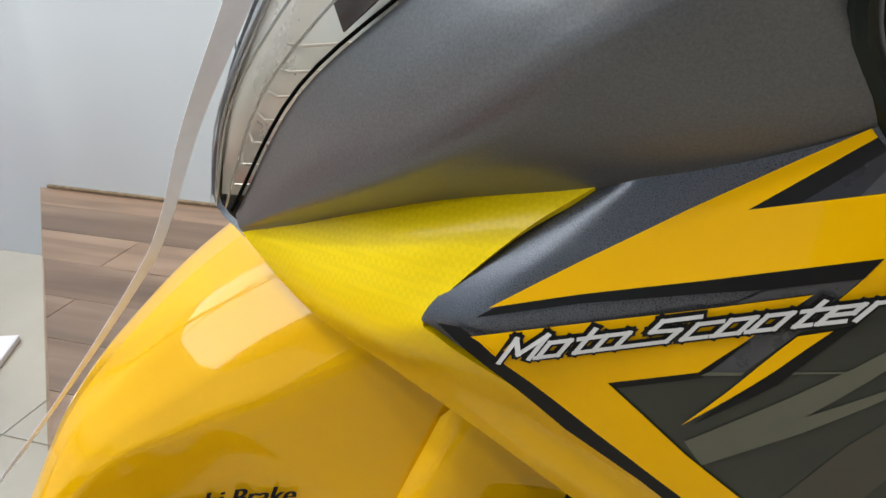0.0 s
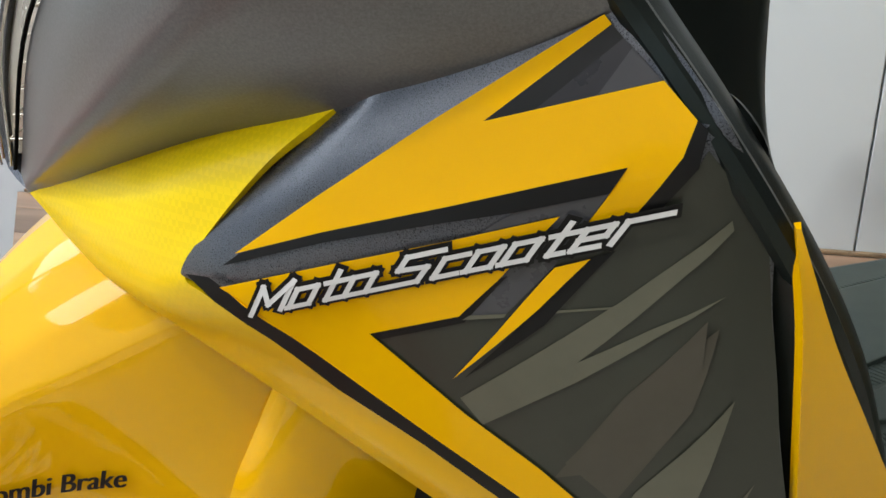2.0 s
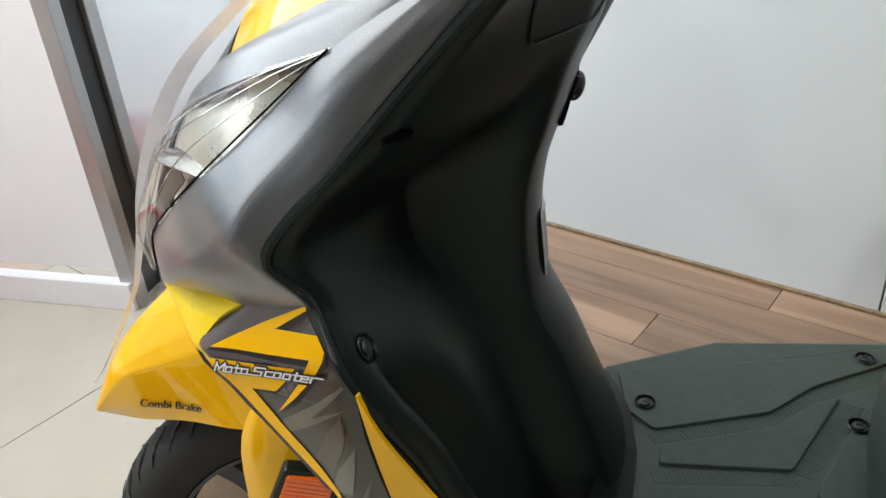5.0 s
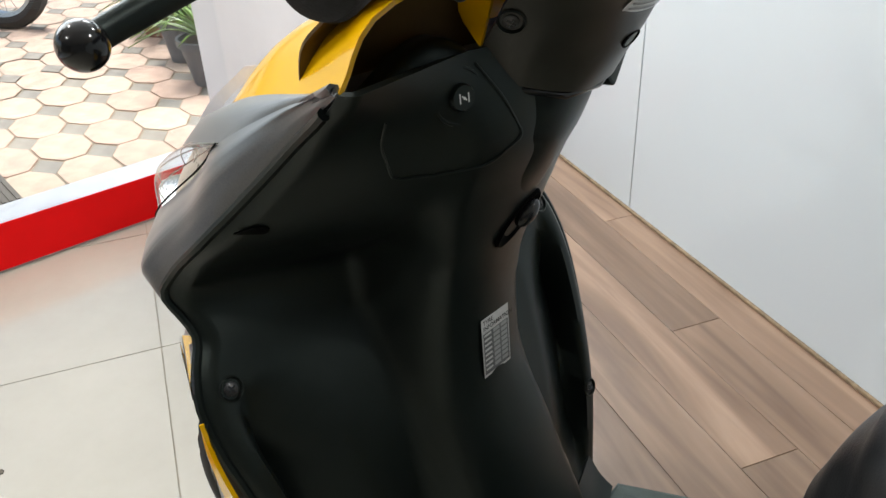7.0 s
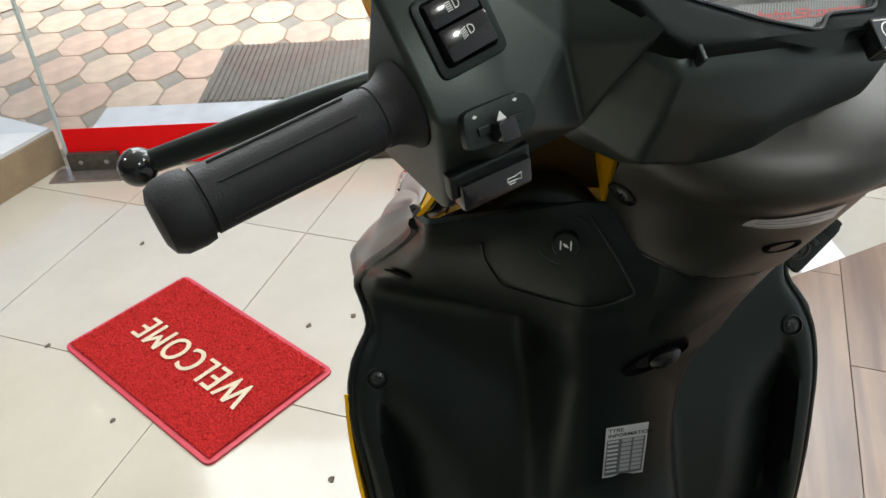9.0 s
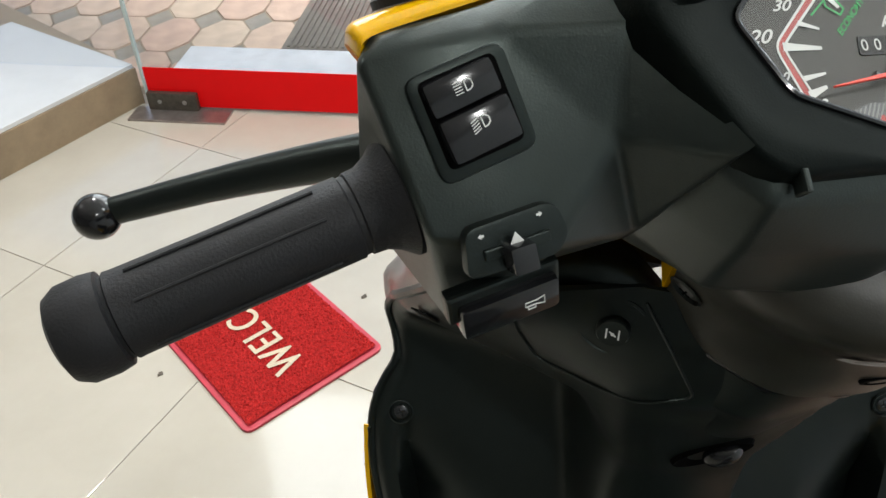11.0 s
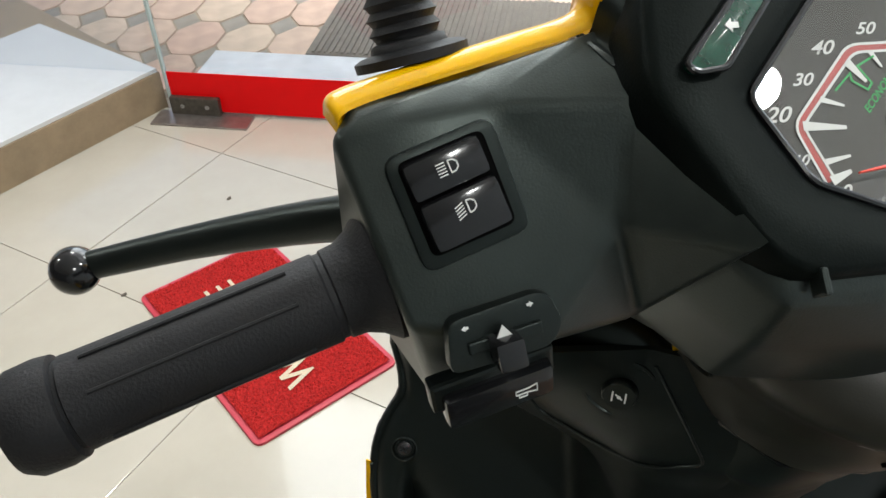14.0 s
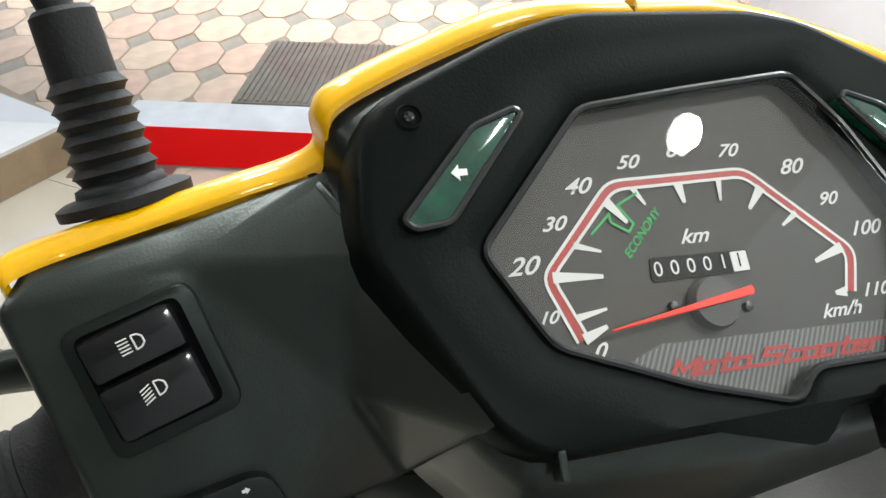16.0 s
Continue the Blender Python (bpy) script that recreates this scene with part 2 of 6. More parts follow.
def paver_mat(name, ca, cb):
    m = mat(name, ca, 0.85, 0, 0.2, 9, 0.3, 90)
    nt = m.node_tree
    b = nt.nodes["Principled BSDF"]
    info = nt.nodes.new("ShaderNodeObjectInfo")
    ramp = nt.nodes.new("ShaderNodeValToRGB")
    ramp.color_ramp.elements[0].color = (*ca, 1)
    ramp.color_ramp.elements[1].color = (*cb, 1)
    nt.links.new(info.outputs["Random"], ramp.inputs["Fac"])
    tc = nt.nodes.new("ShaderNodeTexCoord")
    n1 = nt.nodes.new("ShaderNodeTexNoise")
    n1.inputs["Scale"].default_value, n1.inputs["Detail"].default_value = 14, 6
    nt.links.new(tc.outputs["Object"], n1.inputs["Vector"])
    mix = nt.nodes.new("ShaderNodeMix")
    mix.data_type, mix.blend_type = "RGBA", "MULTIPLY"
    mix.inputs[0].default_value = 0.55
    nt.links.new(ramp.outputs["Color"], mix.inputs[6])
    nt.links.new(n1.outputs["Fac"], mix.inputs[7])
    nt.links.new(mix.outputs[2], b.inputs["Base Color"])
    return m


PAVE = paver_mat("buff_concrete_paver", (0.74, 0.60, 0.46), (0.70, 0.49, 0.39))
PAVEG = paver_mat("grey_concrete_paver", (0.40, 0.36, 0.30), (0.34, 0.32, 0.28))
GROUND = mat("outdoor_joint_sand", (0.27, 0.22, 0.16), 0.95, 0, 0.3, 8, 0.3, 60)

# ---- helpers for meshes ----


def part(name, bm, material, parent=None, label="", smooth=False, kind="", angle=40):
    me = bpy.data.meshes.new(name)
    bmesh.ops.recalc_face_normals(bm, faces=bm.faces)
    if smooth:
        for f in bm.faces:
            f.smooth = True
        lim = radians(angle)
        for e in bm.edges:
            if len(e.link_faces) == 2 and e.calc_face_angle(0) > lim:
                e.smooth = False
    bm.to_mesh(me)
    bm.free()
    for m in (material if isinstance(material, (list, tuple)) else (material,)):
        me.materials.append(m)
    ob = new(name, me)
    if parent:
        ob.parent = parent
    if label or kind:
        tagged(ob, label=label, kind=kind)
    return ob


def thing(name, label, category, m=None, group=""):
    ob = new(name)
    ob.empty_display_size = 0.05
    if m is not None:
        ob.matrix_world = m
    return tagged(ob, label, category, group)


def box(bm, lo, hi, bevel=0.0, m=None):
    r = bmesh.ops.create_cube(bm, size=1.0)
    vs = r["verts"]
    c = [(a + b) / 2 for a, b in zip(lo, hi)]
    s = [abs(b - a) for a, b in zip(lo, hi)]
    for v in vs:
        v.co = Vector((c[i] + v.co[i] * s[i] for i in range(3)))
    if bevel:
        es = list({e for v in vs for e in v.link_edges})
        r2 = bmesh.ops.bevel(bm, geom=es, offset=bevel, segments=2, affect="EDGES", profile=0.6)
        vs = r2["verts"] + [v for v in vs if v.is_valid]
    if m is not None:
        bmesh.ops.transform(bm, matrix=m, verts=list(set(vs)))
    return bm


def boxed(lo, hi, bevel=0.0, m=None):
    return box(bmesh.new(), lo, hi, bevel, m)


def spline(pts, n):
    """Catmull-Rom through pts, n points in all."""
    pts = [Vector(p) for p in pts]
    out = []
    for i in range(n):
        t = i / (n - 1) * (len(pts) - 1)
        k = min(int(t), len(pts) - 2)
        f = t - k
        p1, p2 = pts[k], pts[k + 1]
        p0 = pts[k - 1] if k else p1 * 2 - p2
        p3 = pts[k + 2] if k + 2 < len(pts) else p2 * 2 - p1
        out.append(0.5 * (2 * p1 + (p2 - p0) * f + (2 * p0 - 5 * p1 + 4 * p2 - p3) * f * f + (3 * p1 - p0 - 3 * p2 + p3) * f ** 3))
    return out


def thicken(bm, thick, towards):
    """Give an open sheet a second skin on the side of the point towards, and close the rim."""
    bmesh.ops.recalc_face_normals(bm, faces=bm.faces)
    bm.normal_update()
    towards = Vector(towards)
    s = sum((towards - f.calc_center_median()).dot(f.normal) * f.calc_area() for f in bm.faces)
    sign = 1 if s > 0 else -1
    verts, faces, rim = bm.verts[:], bm.faces[:], [e for e in bm.edges if len(e.link_faces) == 1]
    twin = {v: bm.verts.new(v.co + v.normal * sign * thick) for v in verts}
    for f in faces:
        bm.faces.new([twin[v] for v in reversed(f.verts)])
    for e in rim:
        a, b = e.verts
        bm.faces.new((a, b, twin[b], twin[a]))
    return bm


def sheet(rows, nu, nv, thick=0.0, straight=False, towards=(0.1, 0, 0.6)):
    """A smooth sheet through rows of control points; thick gives it a second skin behind."""
    bm = bmesh.new()
    fine = [spline(r, nu) for r in rows]
    cols = []
    for i in range(nu):
        c = [r[i] for r in fine]
        if straight:
            o = []
            for k in range(nv):
                t = k / (nv - 1) * (len(c) - 1)
                j = min(int(t), len(c) - 2)
                o.append(c[j].lerp(c[j + 1], t - j))
            cols.append(o)
        else:
            cols.append(spline(c, nv))
    vs = [[bm.verts.new(p) for p in col] for col in cols]
    for i in range(nu - 1):
        for j in range(nv - 1):
            bm.faces.new((vs[i][j], vs[i + 1][j], vs[i + 1][j + 1], vs[i][j + 1]))
    bmesh.ops.remove_doubles(bm, verts=bm.verts, dist=1e-5)
    if thick:
        thicken(bm, thick, towards)
    return bm


def tube(path, radius, n=12, m=None, cap=True, flat=1.0, bm=None):
    """A round bar along path; radius is a number or one for each point."""
    bm = bm or bmesh.new()
    path = [Vector(p) for p in path]
    rads = radius if isinstance(radius, (list, tuple)) else [radius] * len(path)
    rings, ref = [], None
    for i, p in enumerate(path):
        d = (path[min(i + 1, len(path) - 1)] - path[max(i - 1, 0)]).normalized()
        if ref is None:
            ref = Vector((0, 0, 1)) if abs(d.z) < 0.9 else Vector((1, 0, 0))
        a = (ref - d * ref.dot(d)).normalized()
        b = d.cross(a)
        ref = a
        rings.append([bm.verts.new(p + (a * math.cos(2 * math.pi * k / n) * flat + b * math.sin(2 * math.pi * k / n)) * rads[i]) for k in range(n)])
    for r, s in zip(rings[:-1], rings[1:]):
        for k in range(n):
            bm.faces.new((r[k], r[(k + 1) % n], s[(k + 1) % n], s[k]))
    if cap:
        bm.faces.new(rings[0][::-1])
        bm.faces.new(rings[-1])
    if m is not None:
        bmesh.ops.transform(bm, matrix=m, verts=bm.verts)
    return bm


def revolve(profile, n=32, m=None, bm=None, arc=2 * math.pi):
    """Turn a profile of (radius, height) about z."""
    bm = bm or bmesh.new()
    full = arc > 6.28
    cols = n if full else n + 1
    rings = []
    for k in range(cols):
        a = arc * k / n
        rings.append([bm.verts.new((r * math.cos(a), r * math.sin(a), h)) for r, h in profile])
    for k in range(n):
        r, s = rings[k], rings[(k + 1) % cols]
        for i in range(len(profile) - 1):
            bm.faces.new((r[i], s[i], s[i + 1], r[i + 1]))
    bmesh.ops.remove_doubles(bm, verts=bm.verts, dist=1e-6)
    if m is not None:
        bmesh.ops.transform(bm, matrix=m, verts=bm.verts)
    return bm


def plate(poly, lo, hi, bevel=0.0, m=None):
    """A flat plate from a 2D outline, between two heights."""
    bm = bmesh.new()
    f = bm.faces.new([bm.verts.new((x, y, lo)) for x, y in poly])
    r = bmesh.ops.extrude_face_region(bm, geom=[f])
    vs = [v for v in r["geom"] if isinstance(v, bmesh.types.BMVert)]
    for v in vs:
        v.co.z = hi
    bmesh.ops.recalc_face_normals(bm, faces=bm.faces)
    if bevel:
        top = [e for e in bm.edges if all(abs(v.co.z - hi) < 1e-7 for v in e.verts)]
        bmesh.ops.bevel(bm, geom=top, offset=bevel, segments=2, affect="EDGES", profile=0.6)
    if m is not None:
        bmesh.ops.transform(bm, matrix=m, verts=bm.verts)
    return bm


def rounded(poly, r, n=4):
    """The outline with its corners rounded."""
    out = []
    k = len(poly)
    for i in range(k):
        p, a, b = Vector(poly[i]), Vector(poly[i - 1]), Vector(poly[(i + 1) % k])
        da, db = (a - p), (b - p)
        q = min(r, da.length * 0.45, db.length * 0.45)
        s, e = p + da.normalized() * q, p + db.normalized() * q
        for j in range(n + 1):
            t = j / n
            out.append(tuple(s * (1 - t) ** 2 + p * 2 * t * (1 - t) + e * t * t))
    return out


def lettering(text, size, shear=0.0, extrude=0.0, align="CENTER", bold=0.0, spacing=1.0):
    """The built-in font as a bmesh in the xy plane."""
    cu = bpy.data.curves.new("lettering", "FONT")
    cu.body, cu.size, cu.shear, cu.extrude, cu.align_x, cu.align_y, cu.offset = text, size, shear, extrude, align, "CENTER", bold
    cu.space_character = spacing
    ob = bpy.data.objects.new("lettering", cu)
    scene.collection.objects.link(ob)
    me = bpy.data.meshes.new_from_object(ob.evaluated_get(bpy.context.evaluated_depsgraph_get()))
    bm = bmesh.new()
    bm.from_mesh(me)
    bpy.data.objects.remove(ob)
    bpy.data.meshes.remove(me)
    bpy.data.curves.remove(cu)
    return bm


def heavy(bm, step, n, lift=0.0):
    """Letters struck n times, each a step to the right, to make them bold."""
    geom = bm.verts[:] + bm.edges[:] + bm.faces[:]
    for k in range(1, n):
        r = bmesh.ops.duplicate(bm, geom=geom)
        bmesh.ops.translate(bm, vec=(step * k, 0, lift * k), verts=[v for v in r["geom"] if isinstance(v, bmesh.types.BMVert)])
    return bm


def mirror_v(bm):
    bmesh.ops.transform(bm, matrix=Matrix.Diagonal((1, -1, 1, 1)), verts=bm.verts)
    return bm


# ---- the room ----
GX = Vector((-0.340, 0.940, 0.0)).normalized()        # along the glass front
GN = Vector((0.940, 0.340, 0.0)).normalized()         # into the room
G0 = Vector((-1.150, -1.735, 0.0))       # foot of the door edge
WALL_Y = 0.785


def gmat(along, out, z):
    """A pose on the glass front: x along it towards the step, y into the room."""
    o = G0 + GX * along + GN * out
    return Matrix(((-GX.x, GN.x, 0, o.x), (-GX.y, GN.y, 0, o.y), (0, 0, 1, z), (0, 0, 0, 1)))


ground = tagged(part("ground", boxed((-60, -60, -0.30), (60, 60, -0.062)), GROUND), "sandy ground under the outdoor paving", "ground", kind="structure")
floor = tagged(part("floor", plate([(-2.13, 0.80), (0.12, -5.6), (5.2, -5.6), (5.2, 3.5), (-2.13, 3.5)], -0.06, -0.003), GROUT), "grey-brown grout bed of the showroom floor", "floor", kind="structure")
wall_north = tagged(part("wall_north", boxed((-2.16, WALL_Y + 0.012, -0.05), (5.2, WALL_Y + 0.10, 1.70)), WALLM), "white glossy panelled partition wall", "wall", kind="structure")
edges = [-2.16, -0.885, 0.196, 1.28, 2.36, 3.44, 5.2]
for a_, b_ in zip(edges[:-1], edges[1:]):
    part("panel", boxed((a_ + 0.0016, WALL_Y, 0.0), (b_ - 0.0016, WALL_Y + 0.014, 1.695), 0.0012), WALLM, wall_north)
# east and south walls are unseen; their grey stands for an unlit interior
wall_east = tagged(part("wall_east", boxed((5.2, -5.6, -0.05), (5.32, 3.6, 3.0)), FARWALL), "unseen closing back wall, toned grey for the dim room behind", "wall", kind="structure")
wall_south = tagged(part("wall_south", boxed((-0.1, -5.72, -0.05), (5.32, -5.6, 3.0)), FARWALL), "unseen closing side wall, toned grey for the dim room behind", "wall", kind="structure")
wall_back = tagged(part("wall_back", boxed((-3.2, 3.48, -0.05), (5.32, 3.6, 3.0)), WALLM), "plain white wall behind the partition", "wall", kind="structure")
wall_west = tagged(part("wall_west", boxed((-2.30, 0.88, -0.05), (-2.18, 3.48, 3.0)), WALLM), "plain white end wall behind the partition", "wall", kind="structure")
ceiling = tagged(part("ceiling", boxed((-2.7, -6.0, 2.85), (5.4, 3.7, 2.97)), CEIL), "plain white ceiling", "ceiling", kind="structure")

# glass front: red base band, panes, patch fitting
LEN = 2.75
glass_front = thing("glass_front", "frameless glass shop front with a red vinyl band along its foot", "shop front")
tagged(glass_front, kind="structure")
part("sill", boxed((-1.9, -0.36, -0.06), (LEN, -0.012, 0.033), 0.004, gmat(LEN, 0, 0)), mat("white_threshold", (0.66, 0.68, 0.70), 0.45, 0, 0.12, 12), glass_front, "white painted outdoor threshold")
for a0, a1 in ((0.004, 0.93), (0.938, 1.86), (1.868, LEN)):
    p = part("pane", boxed((0, -0.006, 0.004), (a1 - a0 - 0.006, 0.004, 2.84), 0.001, gmat(a1, 0, 0)), GLASSM, glass_front, "clear toughened glass pane")
    p.visible_shadow = False
    part("band", boxed((0.004, 0.0045, 0.012), (a1 - a0 - 0.004, 0.0065, 0.138), 0.0, gmat(a1, 0, 0)), REDP, p, "red vinyl band")
p = part("pane", boxed((0.004, -0.006, 0.132), (1.85, 0.004, 2.84), 0.001, gmat(0, 0, 0)), GLASSM, glass_front, "clear toughened glass pane")
p.visible_shadow = False
part("pane_edge", boxed((-0.004, -0.006, 0.012), (0.004, 0.0075, 2.84), 0.0008, gmat(0.0, 0, 0)), mat("green_glass_edge", (0.42, 0.50, 0.48), 0.2, 0, 0.05, 10), glass_front, "pale polished glass edge")
part("pane_edge", boxed((-0.002, -0.006, 0.14), (0.002, 0.0075, 2.84), 0.0005, gmat(1.864, 0, 0)), mat("glass_joint", (0.32, 0.36, 0.36), 0.25, 0, 0.05, 10), glass_front)
for a0, w in ((0.16, 0.155), (0.985, 0.215)):
    pf = part("patch_fitting", boxed((0, -0.02, 0.006), (w, 0.020, 0.062), 0.004, gmat(a0, 0.004, 0)), mat("worn_bronze_metal", (0.11, 0.10, 0.085), 0.4, 0.7, 0.25, 60), glass_front, "worn metal floor hinge of the glass door")
    for q in (0.25, 0.75):
        part("screw", revolve([(0, 0.0), (0.007, 0.0), (0.007, 0.002), (0, 0.003)], 12, gmat(a0, 0, 0) @ pose(w * q, 0.0235, 0.034, -90)), METAL, pf)
part("threshold_plate", boxed((0, 0.004, -0.002), (0.30, 0.085, 0.006), 0.002, gmat(0.26, 0, 0)), mat("steel_sill_plate", (0.34, 0.30, 0.28), 0.3, 0.8, 0.15, 30), glass_front, "brushed metal floor plate")
part("threshold_plate", boxed((0, 0.004, -0.002), (0.21, 0.045, 0.010), 0.002, gmat(2.02, 0, 0)), REDP, glass_front, "red floor stop")

# raised step beside the door
step = tagged(part("raised_step", plate([(-1.165, -1.775), (-2.05, -5.55), (3.2, -5.55), (3.2, -2.297)], -0.002, 0.118, 0.003), STEPM), "beige stone raised step with a pale tiled top", "step", kind="structure")
for i in range(5):
    for j in range(3):
        x0 = 0.004 + 0.60 * i
        y1 = -0.003 - 0.60 * j
        if i == 0 and j > 0:
            continue
        part("tile", boxed((x0 + 0.0015, y1 - 0.597, 0.1185), (x0 + 0.5985, y1, 0.131), 0.0015, pose(-1.165, -1.775, 0, 0, 0, -6.8)), mat("white_step_tile", (0.62, 0.62, 0.61), 0.25, 0, 0.05, 4) if (i, j) == (0, 0) else bpy.data.materials["white_step_tile"], step)

# wooden platform behind the scooter
platform = tagged(part("platform", plate([(-1.405, WALL_Y - 0.002), (-0.615, -0.062), (-0.30, 0.10), (1.6, 1.0 - 0.03), (1.6, WALL_Y - 0.002)][:3] + [(1.30, 0.745), (1.30, WALL_Y - 0.002)], 0.0, 0.160), mat("platform_side", (0.27, 0.185, 0.125), 0.6, 0, 0.2, 20)), "low raised display platform clad in brown wood planks", "platform", kind="structure")

# ---- the scooter: frames ----
HEAD = radians(26.6)
BODY = Matrix.Translation((-0.0931, -0.0043, 0.002)) @ Matrix.Rotation(HEAD, 4, "Z")   # x to the rear, y to its right, z up
BAR = Matrix(((-0.6630, -0.6168, 0.4243, 0.0934), (0.7427, -0.4704, 0.4766, 0.0586), (-0.0944, 0.6311, 0.7699, 1.0934), (0, 0, 0, 1)))
BARL = BODY.inverted() @ BAR                                                    # the turned handlebar, in the body's frame
scooter = thing("scooter", "yellow and matt grey scooter with black inner panels, bars turned aside", "scooter", BODY)


def L(p):
    """Body point (rear, left, up) in the scooter's frame."""
    return Vector((p[0], -p[1], p[2]))


def LL(rows):
    return [[L(p) for p in r] for r in rows]


def both(name, rows, nu, nv, material, thick=0.0, label="", straight=False, angle=40, parent=None):
    out = []
    for side in (1, -1):
        bm = sheet(LL(rows), nu, nv, thick, straight)
        if side < 0:
            mirror_v(bm)
        out.append(part(name, bm, material, parent or scooter, label, True, angle=angle))
    return out


# --- front cowl: matt grey, wraps below and behind each headlight
cowl_rows = [
    [(-.247, .077, .612), (-.212, .120, .676), (-.165, .163, .722), (-.137, .178, .747), (-.115, .183, .765), (-.093, .179, .782), (-.053, .171, .815), (-.011, .176, .850), (.060, .168, .890), (.128, .174, .919)],
    [(-.246, .079, .606), (-.190, .146, .656), (-.140, .194, .702), (-.108, .208, .728), (-.088, .212, .748), (-.074, .204, .768), (-.038, .192, .801), (.005, .187, .842), (.070, .166, .893), (.130, .173, .924)],
    [(-.245, .080, .602), (-.168, .155, .640), (-.112, .207, .683), (-.078, .222, .708), (-.078, .227, .733), (-.060, .219, .757), (-.027, .207, .788), (.018, .196, .830), (.078, .178, .882), (.131, .176, .921)],
    [(-.242, .078, .600), (-.168, .130, .631), (-.109, .178, .652), (-.037, .212, .674), (-.061, .221, .718), (-.050, .217, .737), (-.014, .209, .775), (.030, .188, .822), (.085, .172, .880), (.134, .177, .918)],
]
CREASE = (0, .18, .2, .3, .55, .5, .45, .4, .4, .3)
OUT = (0, .007, .006, .006, .006, .006, .0045, .004, .002, 0)
crease = [(p[0], p[1] + o, p[2]) for p, o in zip([tuple(a + (b - a) * f for a, b in zip(p, q)) for p, q, f in zip(cowl_rows[1], cowl_rows[2], CREASE)], OUT)]


def blend(r, s, f, out=0.0):
    return [(a[0] + (b[0] - a[0]) * f, a[1] + (b[1] - a[1]) * f + out, a[2] + (b[2] - a[2]) * f) for a, b in zip(r, s)]


top_, foot_ = cowl_rows[0], cowl_rows[3]
cowl_six = [top_, blend(top_, crease, .5, .003), blend(top_, crease, .93, .0004), blend(crease, foot_, .09, .0004), blend(crease, foot_, .55, .002), foot_]
cowl_six = [cowl_six[0]] + [[a if i else b for i, (a, b) in enumerate(zip(r, cowl_rows[1]))] for r in cowl_six[1:5]] + [cowl_six[5]]
both("cowl_side", cowl_six, 56, 16, GREY, 0.003, "matt grey front cowl side", straight=True, angle=75)
brow_rows = [
    [(-.161, .111, .787), (-.116, .149, .812), (-.070, .165, .831), (-.011, .176, .850), (.060, .168, .890), (.128, .174, .919)],
    [(-.150, .100, .804), (-.108, .130, .832), (-.060, .148, .852), (-.002, .161, .872), (.072, .166, .900), (.131, .175, .920)],
    [(-.128, .088, .818), (-.088, .117, .842), (-.040, .133, .865), (.012, .146, .884), (.087, .164, .906), (.134, .176, .920)],
]
edge_ = [tuple(p) for p in spline(cowl_rows[0], 181)[140:]]        # the cowl's own upper edge behind the lamp
brow_rows = [[tuple(p) for p in spline(r, 26)] for r in brow_rows]
brow_rows[0][16:] = [edge_[round(k * 40 / 9)] for k in range(10)]
brow_rows[0][15] = tuple((a + b) / 2 for a, b in zip(brow_rows[0][14], brow_rows[0][16]))
both("cowl_brow", brow_rows, 20, 8, GREY, 0.003, "matt grey brow over the headlight")
# yellow nose between the brows, up to the handlebar
nose_rows = [
    [(-.128, .087, .817), (-.088, .116, .841), (-.040, .132, .864), (.012, .145, .883), (.087, .163, .905), (.134, .175, .919)],
    [(-.120, .050, .850), (-.075, .075, .880), (-.025, .092, .908), (.030, .102, .932), (.085, .115, .950), (.128, .130, .958)],
    [(-.118, .0, .860), (-.070, .0, .897), (-.020, .0, .930), (.035, .0, .955), (.090, .0, .970), (.125, .0, .975)],
]
both("nose_panel", nose_rows, 24, 10, YELLOW, 0.003, "glossy yellow nose panel")
# front centre, between the headlights
front_rows = [
    [(-.244, .078, .601), (-.258, .062, .616), (-.250, .061, .655), (-.236, .064, .690), (-.212, .074, .730), (-.160, .110, .788), (-.128, .085, .822)],
    [(-.246, .040, .592), (-.252, .034, .615), (-.244, .034, .652), (-.226, .036, .693), (-.196, .042, .740), (-.156, .055, .800), (-.130, .045, .838)],
    [(-.246, .0, .588), (-.250, .0, .615), (-.241, .0, .650), (-.222, .0, .695), (-.190, .0, .744), (-.152, .0, .806), (-.119, .0, .860)],
]
both("front_grille", front_rows, 24, 8, GREYDARK, 0.003, "graphite centre of the nose")

